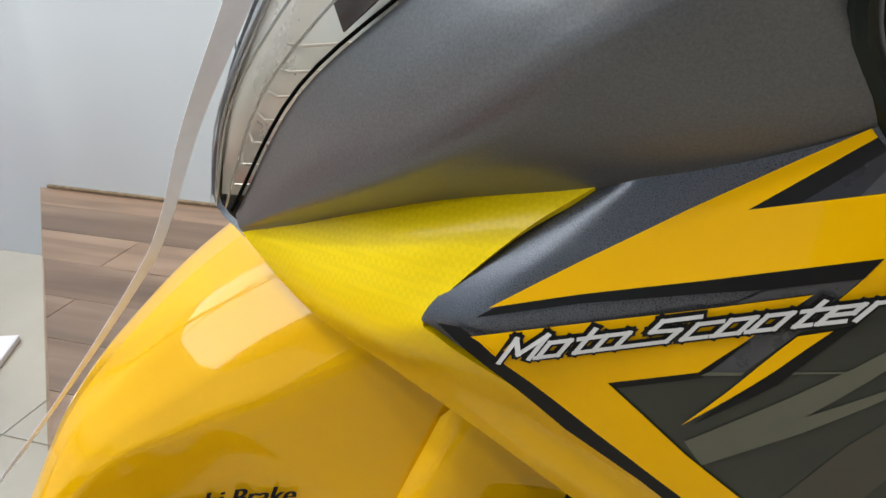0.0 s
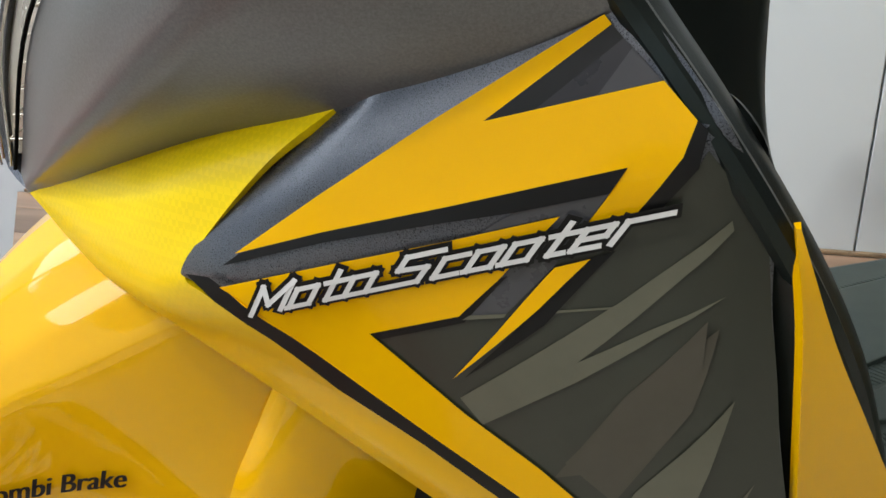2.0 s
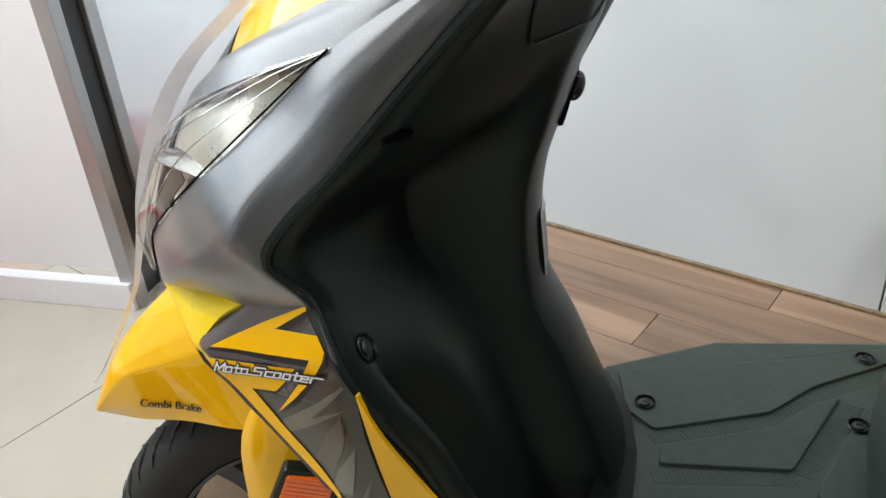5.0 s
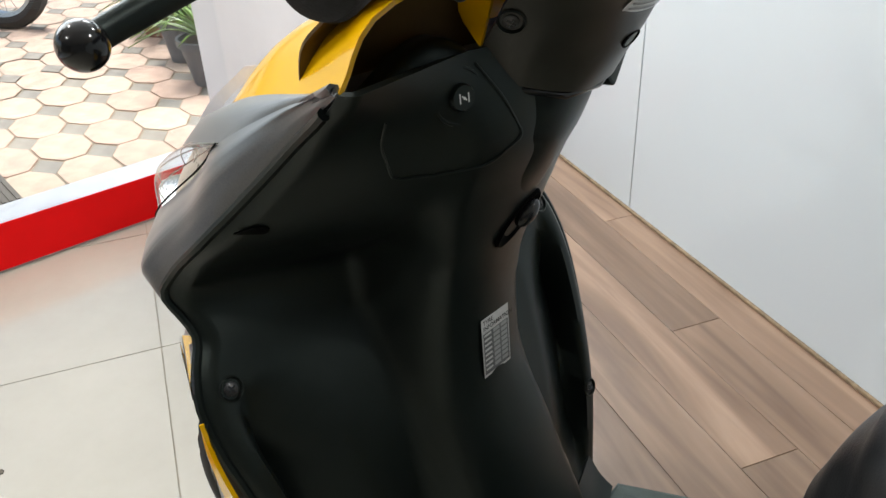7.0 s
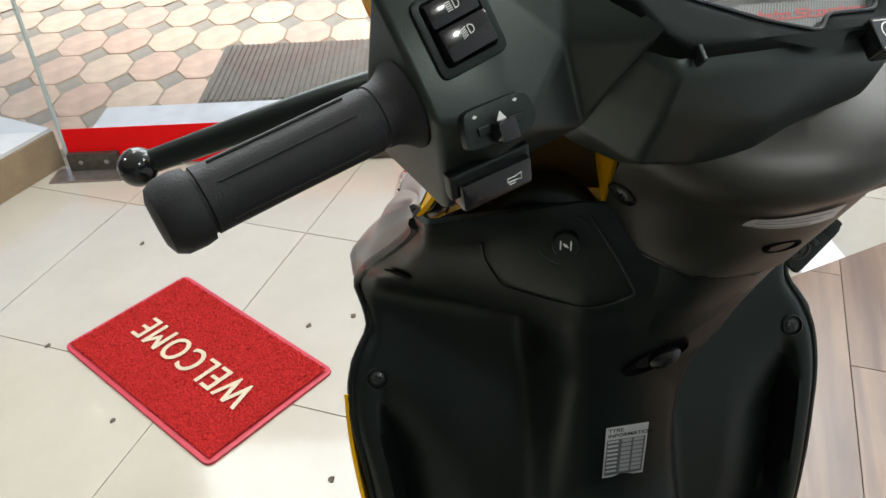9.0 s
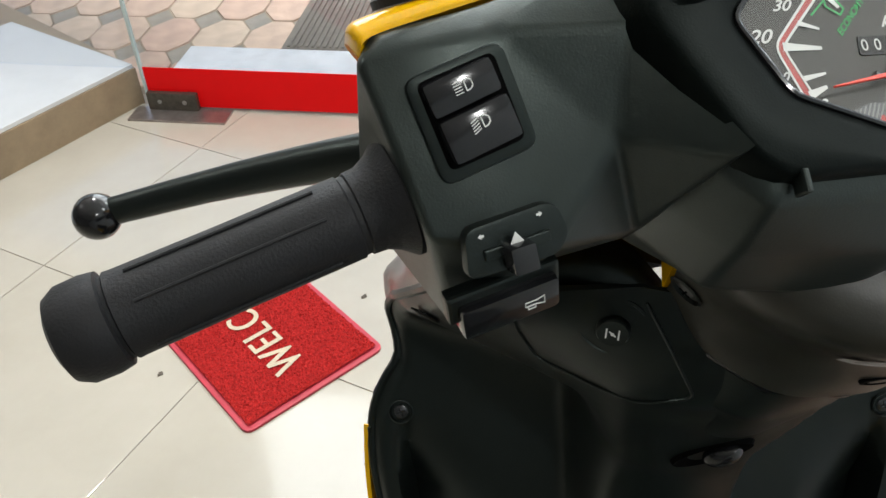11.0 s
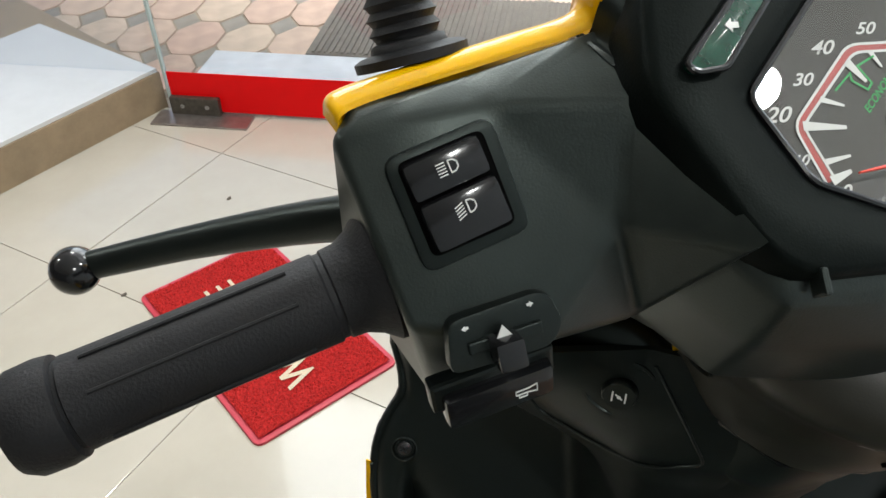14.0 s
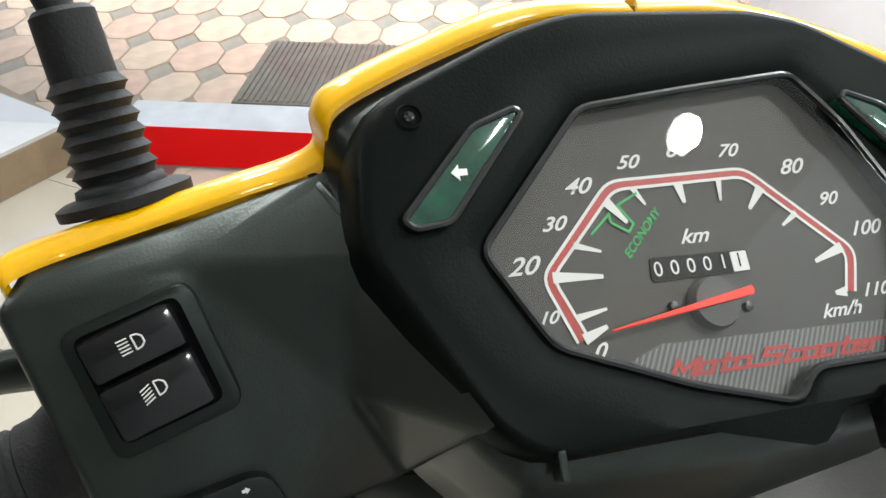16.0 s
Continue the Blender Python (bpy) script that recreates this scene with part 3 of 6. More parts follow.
# --- headlights
hl_low = [(-.247, .077, .614), (-.212, .119, .677), (-.165, .162, .723), (-.115, .181, .766), (-.053, .170, .816), (-.011, .176, .850)]
hl_top = [(-.258, .063, .617), (-.250, .062, .655), (-.222, .068, .714), (-.163, .110, .787), (-.075, .163, .831), (-.012, .177, .851)]
for side in (1, -1):
    mid = [tuple((a + b) / 2 + c for a, b, c in zip(p, q, o)) for p, q, o in zip(hl_low, hl_top, [(-.005, .003, 0), (-.011, .010, .004), (-.012, .012, .005), (-.014, .014, .006), (-.006, .006, .004), (0, 0, 0)])]
    def inner(r, d):
        return [(p[0] + d, p[1] - d * 0.6, p[2] - d * 0.1) for p in r]
    bm = sheet(LL([inner(hl_low, .010), inner(mid, .020), inner(hl_top, .004)]), 30, 12)
    lamp_unit = part("headlight", bm if side > 0 else mirror_v(bm), HLREF, scooter, "clear-lensed headlight with chrome reflector", True)
    bm = sheet(LL([hl_low, mid, hl_top]), 26, 9)
    ln = part("lens", bm if side > 0 else mirror_v(bm), LENS, lamp_unit, "clear lens", True)
    ln.visible_shadow = False
    for k, (bp, br) in enumerate((((-.165, .130, .735), .024), ((-.105, .150, .782), .020))):
        m = Matrix.Translation(L((bp[0], bp[1] * 1.0, bp[2]))) @ pose(0, 0, 0, 20, -70, 30 if side > 0 else 30)
        bm = revolve([(0.004, -0.016), (br * 0.55, -0.012), (br * 0.9, -0.002), (br, 0.006)], 20, m)
        part("reflector", bm if side > 0 else mirror_v(bm), CHROME, lamp_unit, "round chrome bowl", True)
    # two chambers parted by a bright wall, a dark shade before the bulb, fine ridges along the lens
    f_low, f_mid, f_top = spline(hl_low, 41), spline(mid, 41), spline(hl_top, 41)
    wall_line = spline([f_low[23], f_mid[21], f_top[19]], 9)
    bm = sheet([[L(p + Vector((.002, -.002, 0))) for p in wall_line], [L(p + Vector((.022, -.012, .002))) for p in wall_line]], 9, 3, .0012)
    part("chamber_wall", bm if side > 0 else mirror_v(bm), CHROME, lamp_unit, "bright wall between the lamp chambers", True)
    bm = sheet([[L(f_low[k] * .75 + f_mid[k] * .25 + Vector((.004, -.003, 0))) for k in (12, 15, 18, 21)], [L(f_mid[k] * .7 + f_low[k] * .3 + Vector((.007, -.004, 0))) for k in (14, 16, 19, 22)]], 9, 5, .001)
    part("bulb_shade", bm if side > 0 else mirror_v(bm), HLDARK, lamp_unit, "dark curved shade before the bulb", True)
    for f0, other in ((.55, hl_low), (.95, hl_low), (.45, hl_top)):
        ridge = [tuple(a + (b - a) * f0 for a, b in zip(p, q)) for p, q in zip(other, mid)]
        bm = tube([L((p[0] + .0015, p[1] - .001, p[2])) for p in spline(ridge, 26)], .0006, 6)
        part("lens_ridge", bm if side > 0 else mirror_v(bm), CHROME, lamp_unit)
    for k in range(7):
        f = 0.05 + k * 0.045
        a0 = Vector(hl_low[0]).lerp(Vector(hl_low[2]), f * 2.4)
        a1 = Vector(hl_top[0]).lerp(Vector(hl_top[2]), f * 2.2)
        bm = tube([L(a0 + Vector((.007, -.004, 0))), L(a0.lerp(a1, .5) + Vector((-.001, .004, 0))), L(a1 + Vector((.008, -.006, 0)))], 0.0006, 6)
        part("lens_flute", bm if side > 0 else mirror_v(bm), HLREF, lamp_unit)
    bm = tube([L((p[0] - .0012, p[1] + .0012, p[2] + .0006)) for p in spline(hl_low, 30)], .0008, 8)
    part("bezel", bm if side > 0 else mirror_v(bm), HOLE, lamp_unit, "black seal round the lens", True)


# --- side fairing with its graphics


def sv(u, z):
    """How far out the fairing's skin lies: a shoulder along the slanting crease, and a tuck below."""
    s = z - (.600 + .43 * (u + .165))
    t = min(1, max(0, (s - .008) / .024))
    k = max(0, .592 - z)
    return .248 + .538 * u - .094 * (z - .6) + .263 * u * u + .005 * math.exp(-((s + .012) / .016) ** 2) - .006 * t * t * (3 - 2 * t) - .16 * k * k / (k + .015) - .3 * max(0, u + .02)


def fairing_outline(t):
    """Front-lower edge and rear edge of the side fairing at t from the top (0) to its foot (1)."""
    front = spline([(-.112, 0, .653), (-.140, 0, .630), (-.171, 0, .5985), (-.164, 0, .590), (-.1235, 0, .5610), (-.070, 0, .524), (-.012, 0, .487), (.040, 0, .440), (.085, 0, .390)], 60)
    rear = spline([(-.036, 0, .684), (-.026, 0, .668), (-.015, 0, .648), (-.005, 0, .628), (-.003, 0, .600), (.003, 0, .560), (.014, 0, .510), (.030, 0, .450), (.088, 0, .388)], 60)
    k = t * 59
    i = min(int(k), 58)
    return front[i].lerp(front[i + 1], k - i), rear[i].lerp(rear[i + 1], k - i)


def on_fairing(u, z, lift=0.0):
    return Vector((u, -(sv(u, z) + lift), z))


bm = bmesh.new()
N, M = 60, 22
grid = []
for i in range(N):
    a, b = fairing_outline(i / (N - 1))
    row = []
    for j in range(M):
        p = a.lerp(b, j / (M - 1))
        q = on_fairing(p.x, p.z)
        q.y += (0.010, 0.0045, 0.0015, 0.0003)[j] if j < 4 else 0
        row.append(bm.verts.new(q))
    grid.append(row)
for i in range(N - 1):
    for j in range(M - 1):
        bm.faces.new((grid[i][j], grid[i + 1][j], grid[i + 1][j + 1], grid[i][j + 1]))
bmesh.ops.remove_doubles(bm, verts=bm.verts, dist=1e-5)
thicken(bm, .003, (.1, 0, .6))
other = bm.copy()
fairing = part("side_fairing", bm, GREYDARK, scooter, "graphite side fairing with yellow and olive graphics", True)
bmesh.ops.delete(other, geom=[v for v in other.verts if v.co.z < .53], context="VERTS")
fairing_r = part("side_fairing", mirror_v(other), GREYDARK, scooter, "graphite side fairing", True)


def decal(name, poly, material, lift, label="", flip=False):
    bm = bmesh.new()
    vs = [bm.verts.new((u, 0, z)) for u, z in poly]
    f = bm.faces.new(vs)
    f.normal_update()
    bmesh.ops.triangulate(bm, faces=[f])
    for _ in range(3):
        long = [e for e in bm.edges if e.calc_length() > 0.012]
        if long:
            bmesh.ops.subdivide_edges(bm, edges=long, cuts=1)
            bmesh.ops.triangulate(bm, faces=bm.faces)
    for v in bm.verts:
        v.co = on_fairing(v.co.x, v.co.z, lift)
    if flip:
        mirror_v(bm)
    return part(name, bm, material, fairing_r if flip else fairing, label, True)


graphics = [
    ("decal_ground", [(-0.1603, 0.5975), (-0.1107, 0.5838), (-0.0804, 0.5931), (-0.072, 0.6064), (-0.048, 0.6182), (-0.0322, 0.6319), (-0.025, 0.6438), (-0.0229, 0.6484), (-0.006, 0.626), (-0.0035, 0.6), (0.0025, 0.56), (0.0135, 0.51), (0.0245, 0.465), (-0.012, 0.482), (-0.0381, 0.5045), (-0.0444, 0.5085), (-0.0721, 0.5293), (-0.1123, 0.5604), (-0.144, 0.5862)], DECALDARK, 0.0006),
    ("decal_yellow_upper", [(-0.1503, 0.6083), (-0.1201, 0.6294), (-0.0888, 0.6502), (-0.0427, 0.6794), (-0.0413, 0.6771), (-0.0734, 0.6524), (-0.0316, 0.6645), (-0.0253, 0.6556), (-0.0285, 0.6465), (-0.0376, 0.6306), (-0.0503, 0.6248), (-0.0405, 0.6432), (-0.0855, 0.6288), (-0.121, 0.6181)], DECALYELLOW, 0.0012),
    ("decal_black_wedge", [(-0.0734, 0.6524), (-0.0413, 0.6771), (-0.0391, 0.674), (-0.0605, 0.6562)], DECALBLACK, 0.0012),
    ("decal_grey_wedge", [(-0.0605, 0.6562), (-0.0391, 0.674), (-0.0375, 0.6719), (-0.046, 0.6605)], DECALBLACKISH, 0.0012),
    ("decal_grey_wedge", [(-0.046, 0.6605), (-0.0375, 0.6719), (-0.032, 0.6645)], DECALGREY, 0.0012),
    ("decal_black_edge", [(-0.0253, 0.6556), (-0.0232, 0.6535), (-0.025, 0.6438), (-0.0322, 0.6319), (-0.0383, 0.6293), (-0.0285, 0.6465)], DECALBLACK, 0.0013),
    ("decal_black_arrow", [(-0.1484, 0.6088), (-0.121, 0.6181), (-0.0855, 0.6288), (-0.0405, 0.6432), (-0.0445, 0.636), (-0.0677, 0.629), (-0.0857, 0.6246), (-0.1212, 0.6151), (-0.1551, 0.6041)], DECALBLACK, 0.0014),
    ("decal_grey_arrow", [(-0.0677, 0.629), (-0.0445, 0.636), (-0.0575, 0.6118), (-0.0708, 0.5949), (-0.0811, 0.5924), (-0.072, 0.6064), (-0.0616, 0.6225), (-0.0563, 0.6287), (-0.077, 0.6218)], DECALGREY, 0.001),
    ("decal_yellow_lower", [(-0.157, 0.5972), (-0.1184, 0.6092), (-0.0856, 0.6191), (-0.0563, 0.6287), (-0.0614, 0.6216), (-0.072, 0.6069), (-0.0834, 0.5936), (-0.1106, 0.584), (-0.0972, 0.5711), (-0.0832, 0.5575), (-0.0614, 0.5396), (-0.05, 0.5285), (-0.0381, 0.513), (-0.033, 0.498), (-0.04, 0.503), (-0.0444, 0.5085), (-0.058, 0.5185), (-0.0721, 0.5293), (-0.0916, 0.5441), (-0.1123, 0.5604), (-0.144, 0.5862), (-0.1561, 0.5975)], DECALYELLOW, 0.0016),
    ("decal_yellow_spike", [(-0.0572, 0.6124), (-0.0482, 0.6159), (-0.0616, 0.5987), (-0.0864, 0.5707), (-0.0743, 0.588)], DECALYELLOW, 0.0018),
    ("decal_black_shadow", [(-0.0482, 0.6159), (-0.0418, 0.6189), (-0.06, 0.5936), (-0.0828, 0.5714), (-0.0616, 0.5987)], DECALBLACK, 0.0012),
    ("decal_black_shadow", [(-0.1107, 0.5838), (-0.0834, 0.5936), (-0.072, 0.6069), (-0.0695, 0.6082), (-0.0804, 0.5936), (-0.0819, 0.5915), (-0.1088, 0.5815)], DECALBLACK, 0.0012),
    ("decal_pale_streak", [(-0.0844, 0.5634), (-0.0597, 0.5862), (-0.0403, 0.6038), (-0.0153, 0.6291), (-0.0146, 0.6263), (-0.0367, 0.5993), (-0.0516, 0.5824), (-0.0333, 0.5961), (-0.0158, 0.6077), (-0.0307, 0.5949), (-0.0517, 0.5755), (-0.078, 0.5539)], DECALLIGHT, 0.0012),
    ("decal_pale_streak", [(-0.0113, 0.5755), (-0.0156, 0.5491), (-0.0227, 0.5178), (-0.0444, 0.5093), (-0.0344, 0.5369)], DECALLIGHT, 0.0012),
    ("decal_pale_streak", [(-0.0025, 0.5448), (-0.0094, 0.5201), (-0.014, 0.5196)], DECALLIGHT, 0.0012),
    ("decal_pale_line", [(-0.0826, 0.5924), (-0.0804, 0.5942), (-0.0701, 0.5961), (-0.0708, 0.5947)], DECALLIGHT, 0.0015),
    ("decal_pale_line", [(-0.0595, 0.5973), (-0.0581, 0.5984), (-0.0421, 0.6018), (-0.0427, 0.601)], DECALLIGHT, 0.0012),
    ("decal_brown_facet", [(-0.0571, 0.5365), (-0.0389, 0.5727), (-0.0199, 0.6005), (-0.0208, 0.5847), (-0.0301, 0.5667), (-0.0384, 0.5445)], DECALBROWN, 0.001),
    ("decal_brown_facet", [(-0.054, 0.5435), (-0.0303, 0.5843), (-0.0168, 0.5981), (-0.022, 0.5709), (-0.04, 0.5304)], DECALBROWN, 0.0009),
    ("decal_black_border", [(-0.1683, 0.6), (-0.1603, 0.6), (-0.1561, 0.5975), (-0.144, 0.5862), (-0.1123, 0.5604), (-0.0916, 0.5441), (-0.0721, 0.5293), (-0.058, 0.5185), (-0.0444, 0.5085), (-0.0502, 0.5055), (-0.064, 0.516), (-0.0789, 0.5274), (-0.0967, 0.5416), (-0.1229, 0.5599), (-0.1506, 0.5844)], DECALBLACK, 0.0015),
]
for nm, poly, m_, lift in graphics:
    decal(nm, poly, m_, lift)
# angular italic words on the fairing, drawn as strokes
GLYPHS = {
    "M": (1.25, [[(0, 0), (0, 1), (.5, .3), (1.1, 1), (1.1, 0)]]),
    "o": (.95, [[(0, 0), (0, .66), (.72, .66), (.72, 0), (-.08, 0)]]),
    "t": (.80, [[(.25, 1), (.25, 0), (.66, 0)], [(-.05, .66), (.70, .66)]]),
    "S": (1.30, [[(1.25, 1), (.10, 1), (.05, .56), (1.0, .50), (.95, 0), (-.9, 0)]]),
    "c": (.90, [[(.72, .66), (0, .66), (0, 0), (.72, 0)]]),
    "e": (.95, [[(.72, 0), (0, 0), (0, .66), (.72, .66), (.72, .33), (0, .33)]]),
    "r": (.95, [[(0, 0), (0, .66), (1.1, .66)]]),
    " ": (.35, []),
}


def stroke_words(text, height, shear, width):
    """Quads of each stroke as lists of (x, y), with the overall length."""
    x, out = 0.0, []
    for ch in text:
        adv, lines = GLYPHS[ch]
        for ln in lines:
            pts = [Vector(((x + a + shear * b) * height, b * height)) for a, b in ln]
            for p, q in zip(pts[:-1], pts[1:]):
                d = (q - p).normalized() * width * .5
                n_ = Vector((-d.y, d.x))
                out.append((p - d - n_, q + d - n_, q + d + n_, p - d + n_))
        x += adv * 1.12
    return out, x * height


for width, m_, lift, lab in ((.0042, DECALBLACK, .0024, "black outline of the words"), (.0017, DECALWHITE, .0030, "white italic words")):
    quads, full = stroke_words("Moto Scooter", .0088, .62, width)
    bm = bmesh.new()
    for i_, qd in enumerate(quads):
        vs = []
        for p in qd:
            s = p.x / full
            vs.append(bm.verts.new(on_fairing(-.1476 + s * .1135, .5890 + s * .0357 + p.y, lift + i_ * 4e-6)))
        bm.faces.new(vs)
    part("lettering", bm, m_, fairing, lab)

# lemon grained panel and yellow band in front of the fairing
panel_rows = [
    [(-.245, .079, .604), (-.200, .111, .623), (-.152, .146, .641), (-.111, .177, .654)],
    [(-.240, .082, .597), (-.207, .1150, .606), (-.172, .1465, .622), (-.138, .170, .634)],
    [(-.229, .091, .584), (-.210, .116, .585), (-.190, .138, .590), (-.170, .156, .597)],
    [(-.213, .104, .570), (-.198, .124, .571), (-.183, .143, .575), (-.165, .159, .586)],
    [(-.183, .122, .552), (-.170, .136, .555), (-.155, .152, .561), (-.136, .171, .567)],
    [(-.148, .138, .527), (-.134, .152, .530), (-.116, .165, .538), (-.0975, .188, .5425)],
    [(-.108, .156, .497), (-.092, .172, .501), (-.070, .186, .508), (-.0515, .209, .5085)],
    [(-.040, .184, .445), (-.024, .198, .450), (-.005, .214, .456), (.010, .236, .466)],
    [(.030, .200, .385), (.042, .214, .390), (.058, .228, .398), (.075, .252, .408)],
]
part("yellow_panel", sheet(LL(panel_rows), 16, 60, .003), LEMONRAMP, scooter, "lemon to deep yellow panel edging the side fairing", True)
part("yellow_panel", mirror_v(sheet(LL(panel_rows[:6]), 16, 40, .003)), LEMONRAMP, scooter, "", True)
# yellow blade between fairing and leg shield
part("yellow_blade", sheet(LL([
    [(-.002, .2470, .629), (.012, .2480, .594), (.030, .2460, .559), (.058, .2390, .505), (.076, .2260, .455), (.090, .212, .410), (.102, .196, .370)],
    [(-.003, .2460, .629), (.001, .2480, .605), (.005, .2470, .574), (.011, .2440, .532), (.018, .2400, .490), (.034, .228, .440), (.060, .216, .395)],
]), 26, 6, .004), YELLOW, scooter, "narrow yellow blade", True)
# added black sheet that stands for the shade in the gap beside the blade
part("blade_seal", sheet(LL([
    [(.000, .2440, .627), (.004, .2445, .605), (.008, .2430, .574), (.014, .2395, .532), (.021, .2355, .490), (.036, .224, .440), (.062, .212, .395)],
    [(-.016, .2250, .627), (-.016, .2230, .605), (-.013, .2200, .574), (-.007, .2150, .532), (.000, .2100, .490), (.014, .200, .440), (.040, .190, .395)],
]), 26, 4, .002), BLACK, scooter, "black sheet put in for the shaded gap between blade and fairing", True)

# --- black leg shield with its centre column


def curve1(keys, x):
    """Smooth value through (x, value) keys."""
    if x <= keys[0][0]:
        return keys[0][1]
    for k in range(len(keys) - 1):
        (x0, a), (x1, b) = keys[k], keys[k + 1]
        if x <= x1:
            p = keys[k - 1] if k else (2 * x0 - x1, a)
            n = keys[k + 2] if k + 2 < len(keys) else (2 * x1 - x0, b)
            m0, m1 = (b - p[1]) / (x1 - p[0]) * (x1 - x0), (n[1] - a) / (n[0] - x0) * (x1 - x0)
            t = (x - x0) / (x1 - x0)
            return a * (2 * t ** 3 - 3 * t * t + 1) + m0 * (t ** 3 - 2 * t * t + t) + b * (3 * t * t - 2 * t ** 3) + m1 * (t ** 3 - t * t)
    return keys[-1][1]


EDGE_V = [(.300, .165), (.345, .180), (.425, .210), (.500, .226), (.560, .233), (.600, .239), (.635, .238), (.660, .228), (.682, .214), (.700, .216), (.718, .221), (.745, .214), (.775, .208), (.820, .188), (.870, .174), (.920, .176)]
EDGE_U = [(.300, .118), (.345, .106), (.425, .082), (.500, .055), (.560, .033), (.600, .012), (.640, -.012), (.682, -.036), (.718, -.060), (.745, -.045), (.775, -.013), (.820, .030), (.870, .080), (.920, .134)]
COL_U = [(.300, .197), (.345, .194), (.400, .181), (.460, .160), (.520, .138), (.580, .111), (.645, .104), (.700, .109), (.750, .125), (.800, .142), (.845, .160), (.880, .160), (.920, .150)]
COL_W = [(.300, .085), (.400, .070), (.520, .055), (.645, .050), (.720, .050), (.780, .060), (.850, .065), (.920, .065)]
WING_D = [(.300, .010), (.400, .018), (.520, .040), (.620, .050), (.700, .045), (.760, .028), (.800, .012), (.845, .0), (.920, .0)]


def shield_u(v, z):
    """How far to the rear the shield's inner face lies."""
    w, eu, cu, cw, d = (curve1(k, z) for k in (EDGE_V, EDGE_U, COL_U, COL_W, WING_D))
    a = abs(v)
    if a <= cw:
        t = a / cw
        base = cu - 0.012 * t * t
    else:
        base = cu - 0.012
    flank = eu + 0.012
    t = min(1, max(0, (a - cw) / max(.02, (w - cw))))
    up = min(1, max(0, (z - .64) / .19))
    up = up * up * (3 - 2 * up)
    # low down: a steep flank, then a wing with a hollow before the flat rim; high up: an even slope
    steep = min(1, max(0, (a - cw) / .026))
    steep = steep * steep * (3 - 2 * steep)
    wing = flank + .018 * (1 - t) ** 2
    low = base * (1 - steep) + wing * steep
    e = w - a
    g = 0.0
    if e > .024:
        g = min(1, (e - .024) / .007) * max(0, 1 - max(0, (e - .031)) / .070) ** 1.4
    g *= min(1, max(0, (z - .335) / .08)) * min(1, max(0, (.640 - z) / .075))
    low -= (.026 + d * .2) * g * steep
    high = base * (1 - t) + flank * t
    u = low * (1 - up) + high * up
    rim = min(1, max(0, (t - .93) / .07))
    return u - 0.012 * rim * rim


bm = bmesh.new()
NZ, NV = 96, 81
vs = []
for i in range(NZ):
    z = .335 + (.918 - .335) * i / (NZ - 1)
    w = curve1(EDGE_V, z)
    row = []
    for j in range(NV):
        s = 2 * j / (NV - 1) - 1
        v = w * math.copysign(abs(s) ** 0.9, s)
        row.append(bm.verts.new(L((shield_u(v, z), v, z))))
    vs.append(row)
for i in range(NZ - 1):
    for j in range(NV - 1):
        bm.faces.new((vs[i][j], vs[i][j + 1], vs[i + 1][j + 1], vs[i + 1][j]))
thicken(bm, .004, (-.5, 0, .6))
shield = part("leg_shield", bm, BLACK, scooter, "black plastic leg shield with a rounded centre column", True, angle=55)
# rounded rim along both edges
for side in (1, -1):
    pts = [L((curve1(EDGE_U, z) - .001, side * (curve1(EDGE_V, z) + .0005), z)) for z in [.335 + .568 * k / 70 for k in range(71)]]
    part("rim", tube(pts, 0.0044, 8), BLACK, shield, "", True)


def shield_point(v, z, lift=0.0):
    e = 0.002
    p = L((shield_u(v, z), v, z))
    du = (shield_u(v + e, z) - shield_u(v - e, z)) / (2 * e)
    dz = (shield_u(v, z + e) - shield_u(v, z - e)) / (2 * e)
    n = Vector((1, du, -dz)).normalized()
    x = Vector((0, 0, 1)).cross(n).normalized()
    y = n.cross(x)
    return Matrix(((x.x, y.x, n.x, p.x + n.x * lift), (x.y, y.y, n.y, p.y + n.y * lift), (x.z, y.z, n.z, p.z + n.z * lift), (0, 0, 0, 1)))


def screw(m, parent, r=0.0085):
    s = part("screw_well", revolve([(r * 1.35, 0.0004), (r * 1.2, 0.0012), (r, -0.001), (r * 0.98, -0.004), (0, -0.004)], 20, m), BLACKSOFT, parent, "", True)
    bm = revolve([(0, 0.0012), (r * 0.45, 0.001), (r * 0.72, 0.0), (r * 0.75, -0.003)], 16, m)
    part("screw_head", bm, DARKMETAL, s, "black cross-head screw", True)
    for a in (25, 115):
        part("slot", boxed((-r * .45, -r * .08, 0.0009), (r * .45, r * .08, 0.0016), 0, m @ pose(0, 0, 0, 0, 0, a)), GLOSSBLACK, s)


for v, z in ((.2125, .645), (-.2125, .645), (-.195, .432), (.195, .432)):
    screw(shield_point(v, z, 0.001), shield)
for side in (1, -1):
    m = shield_point(side * .186, .797, .0008) @ pose(0, 0, 0, 0, 0, -8 * side)
    part("slot_hole", plate(rounded([(-.014, -.004), (.011, -.005), (.015, .001), (.004, .005)], .004), 0, .0012, 0, m), HOLE, shield)
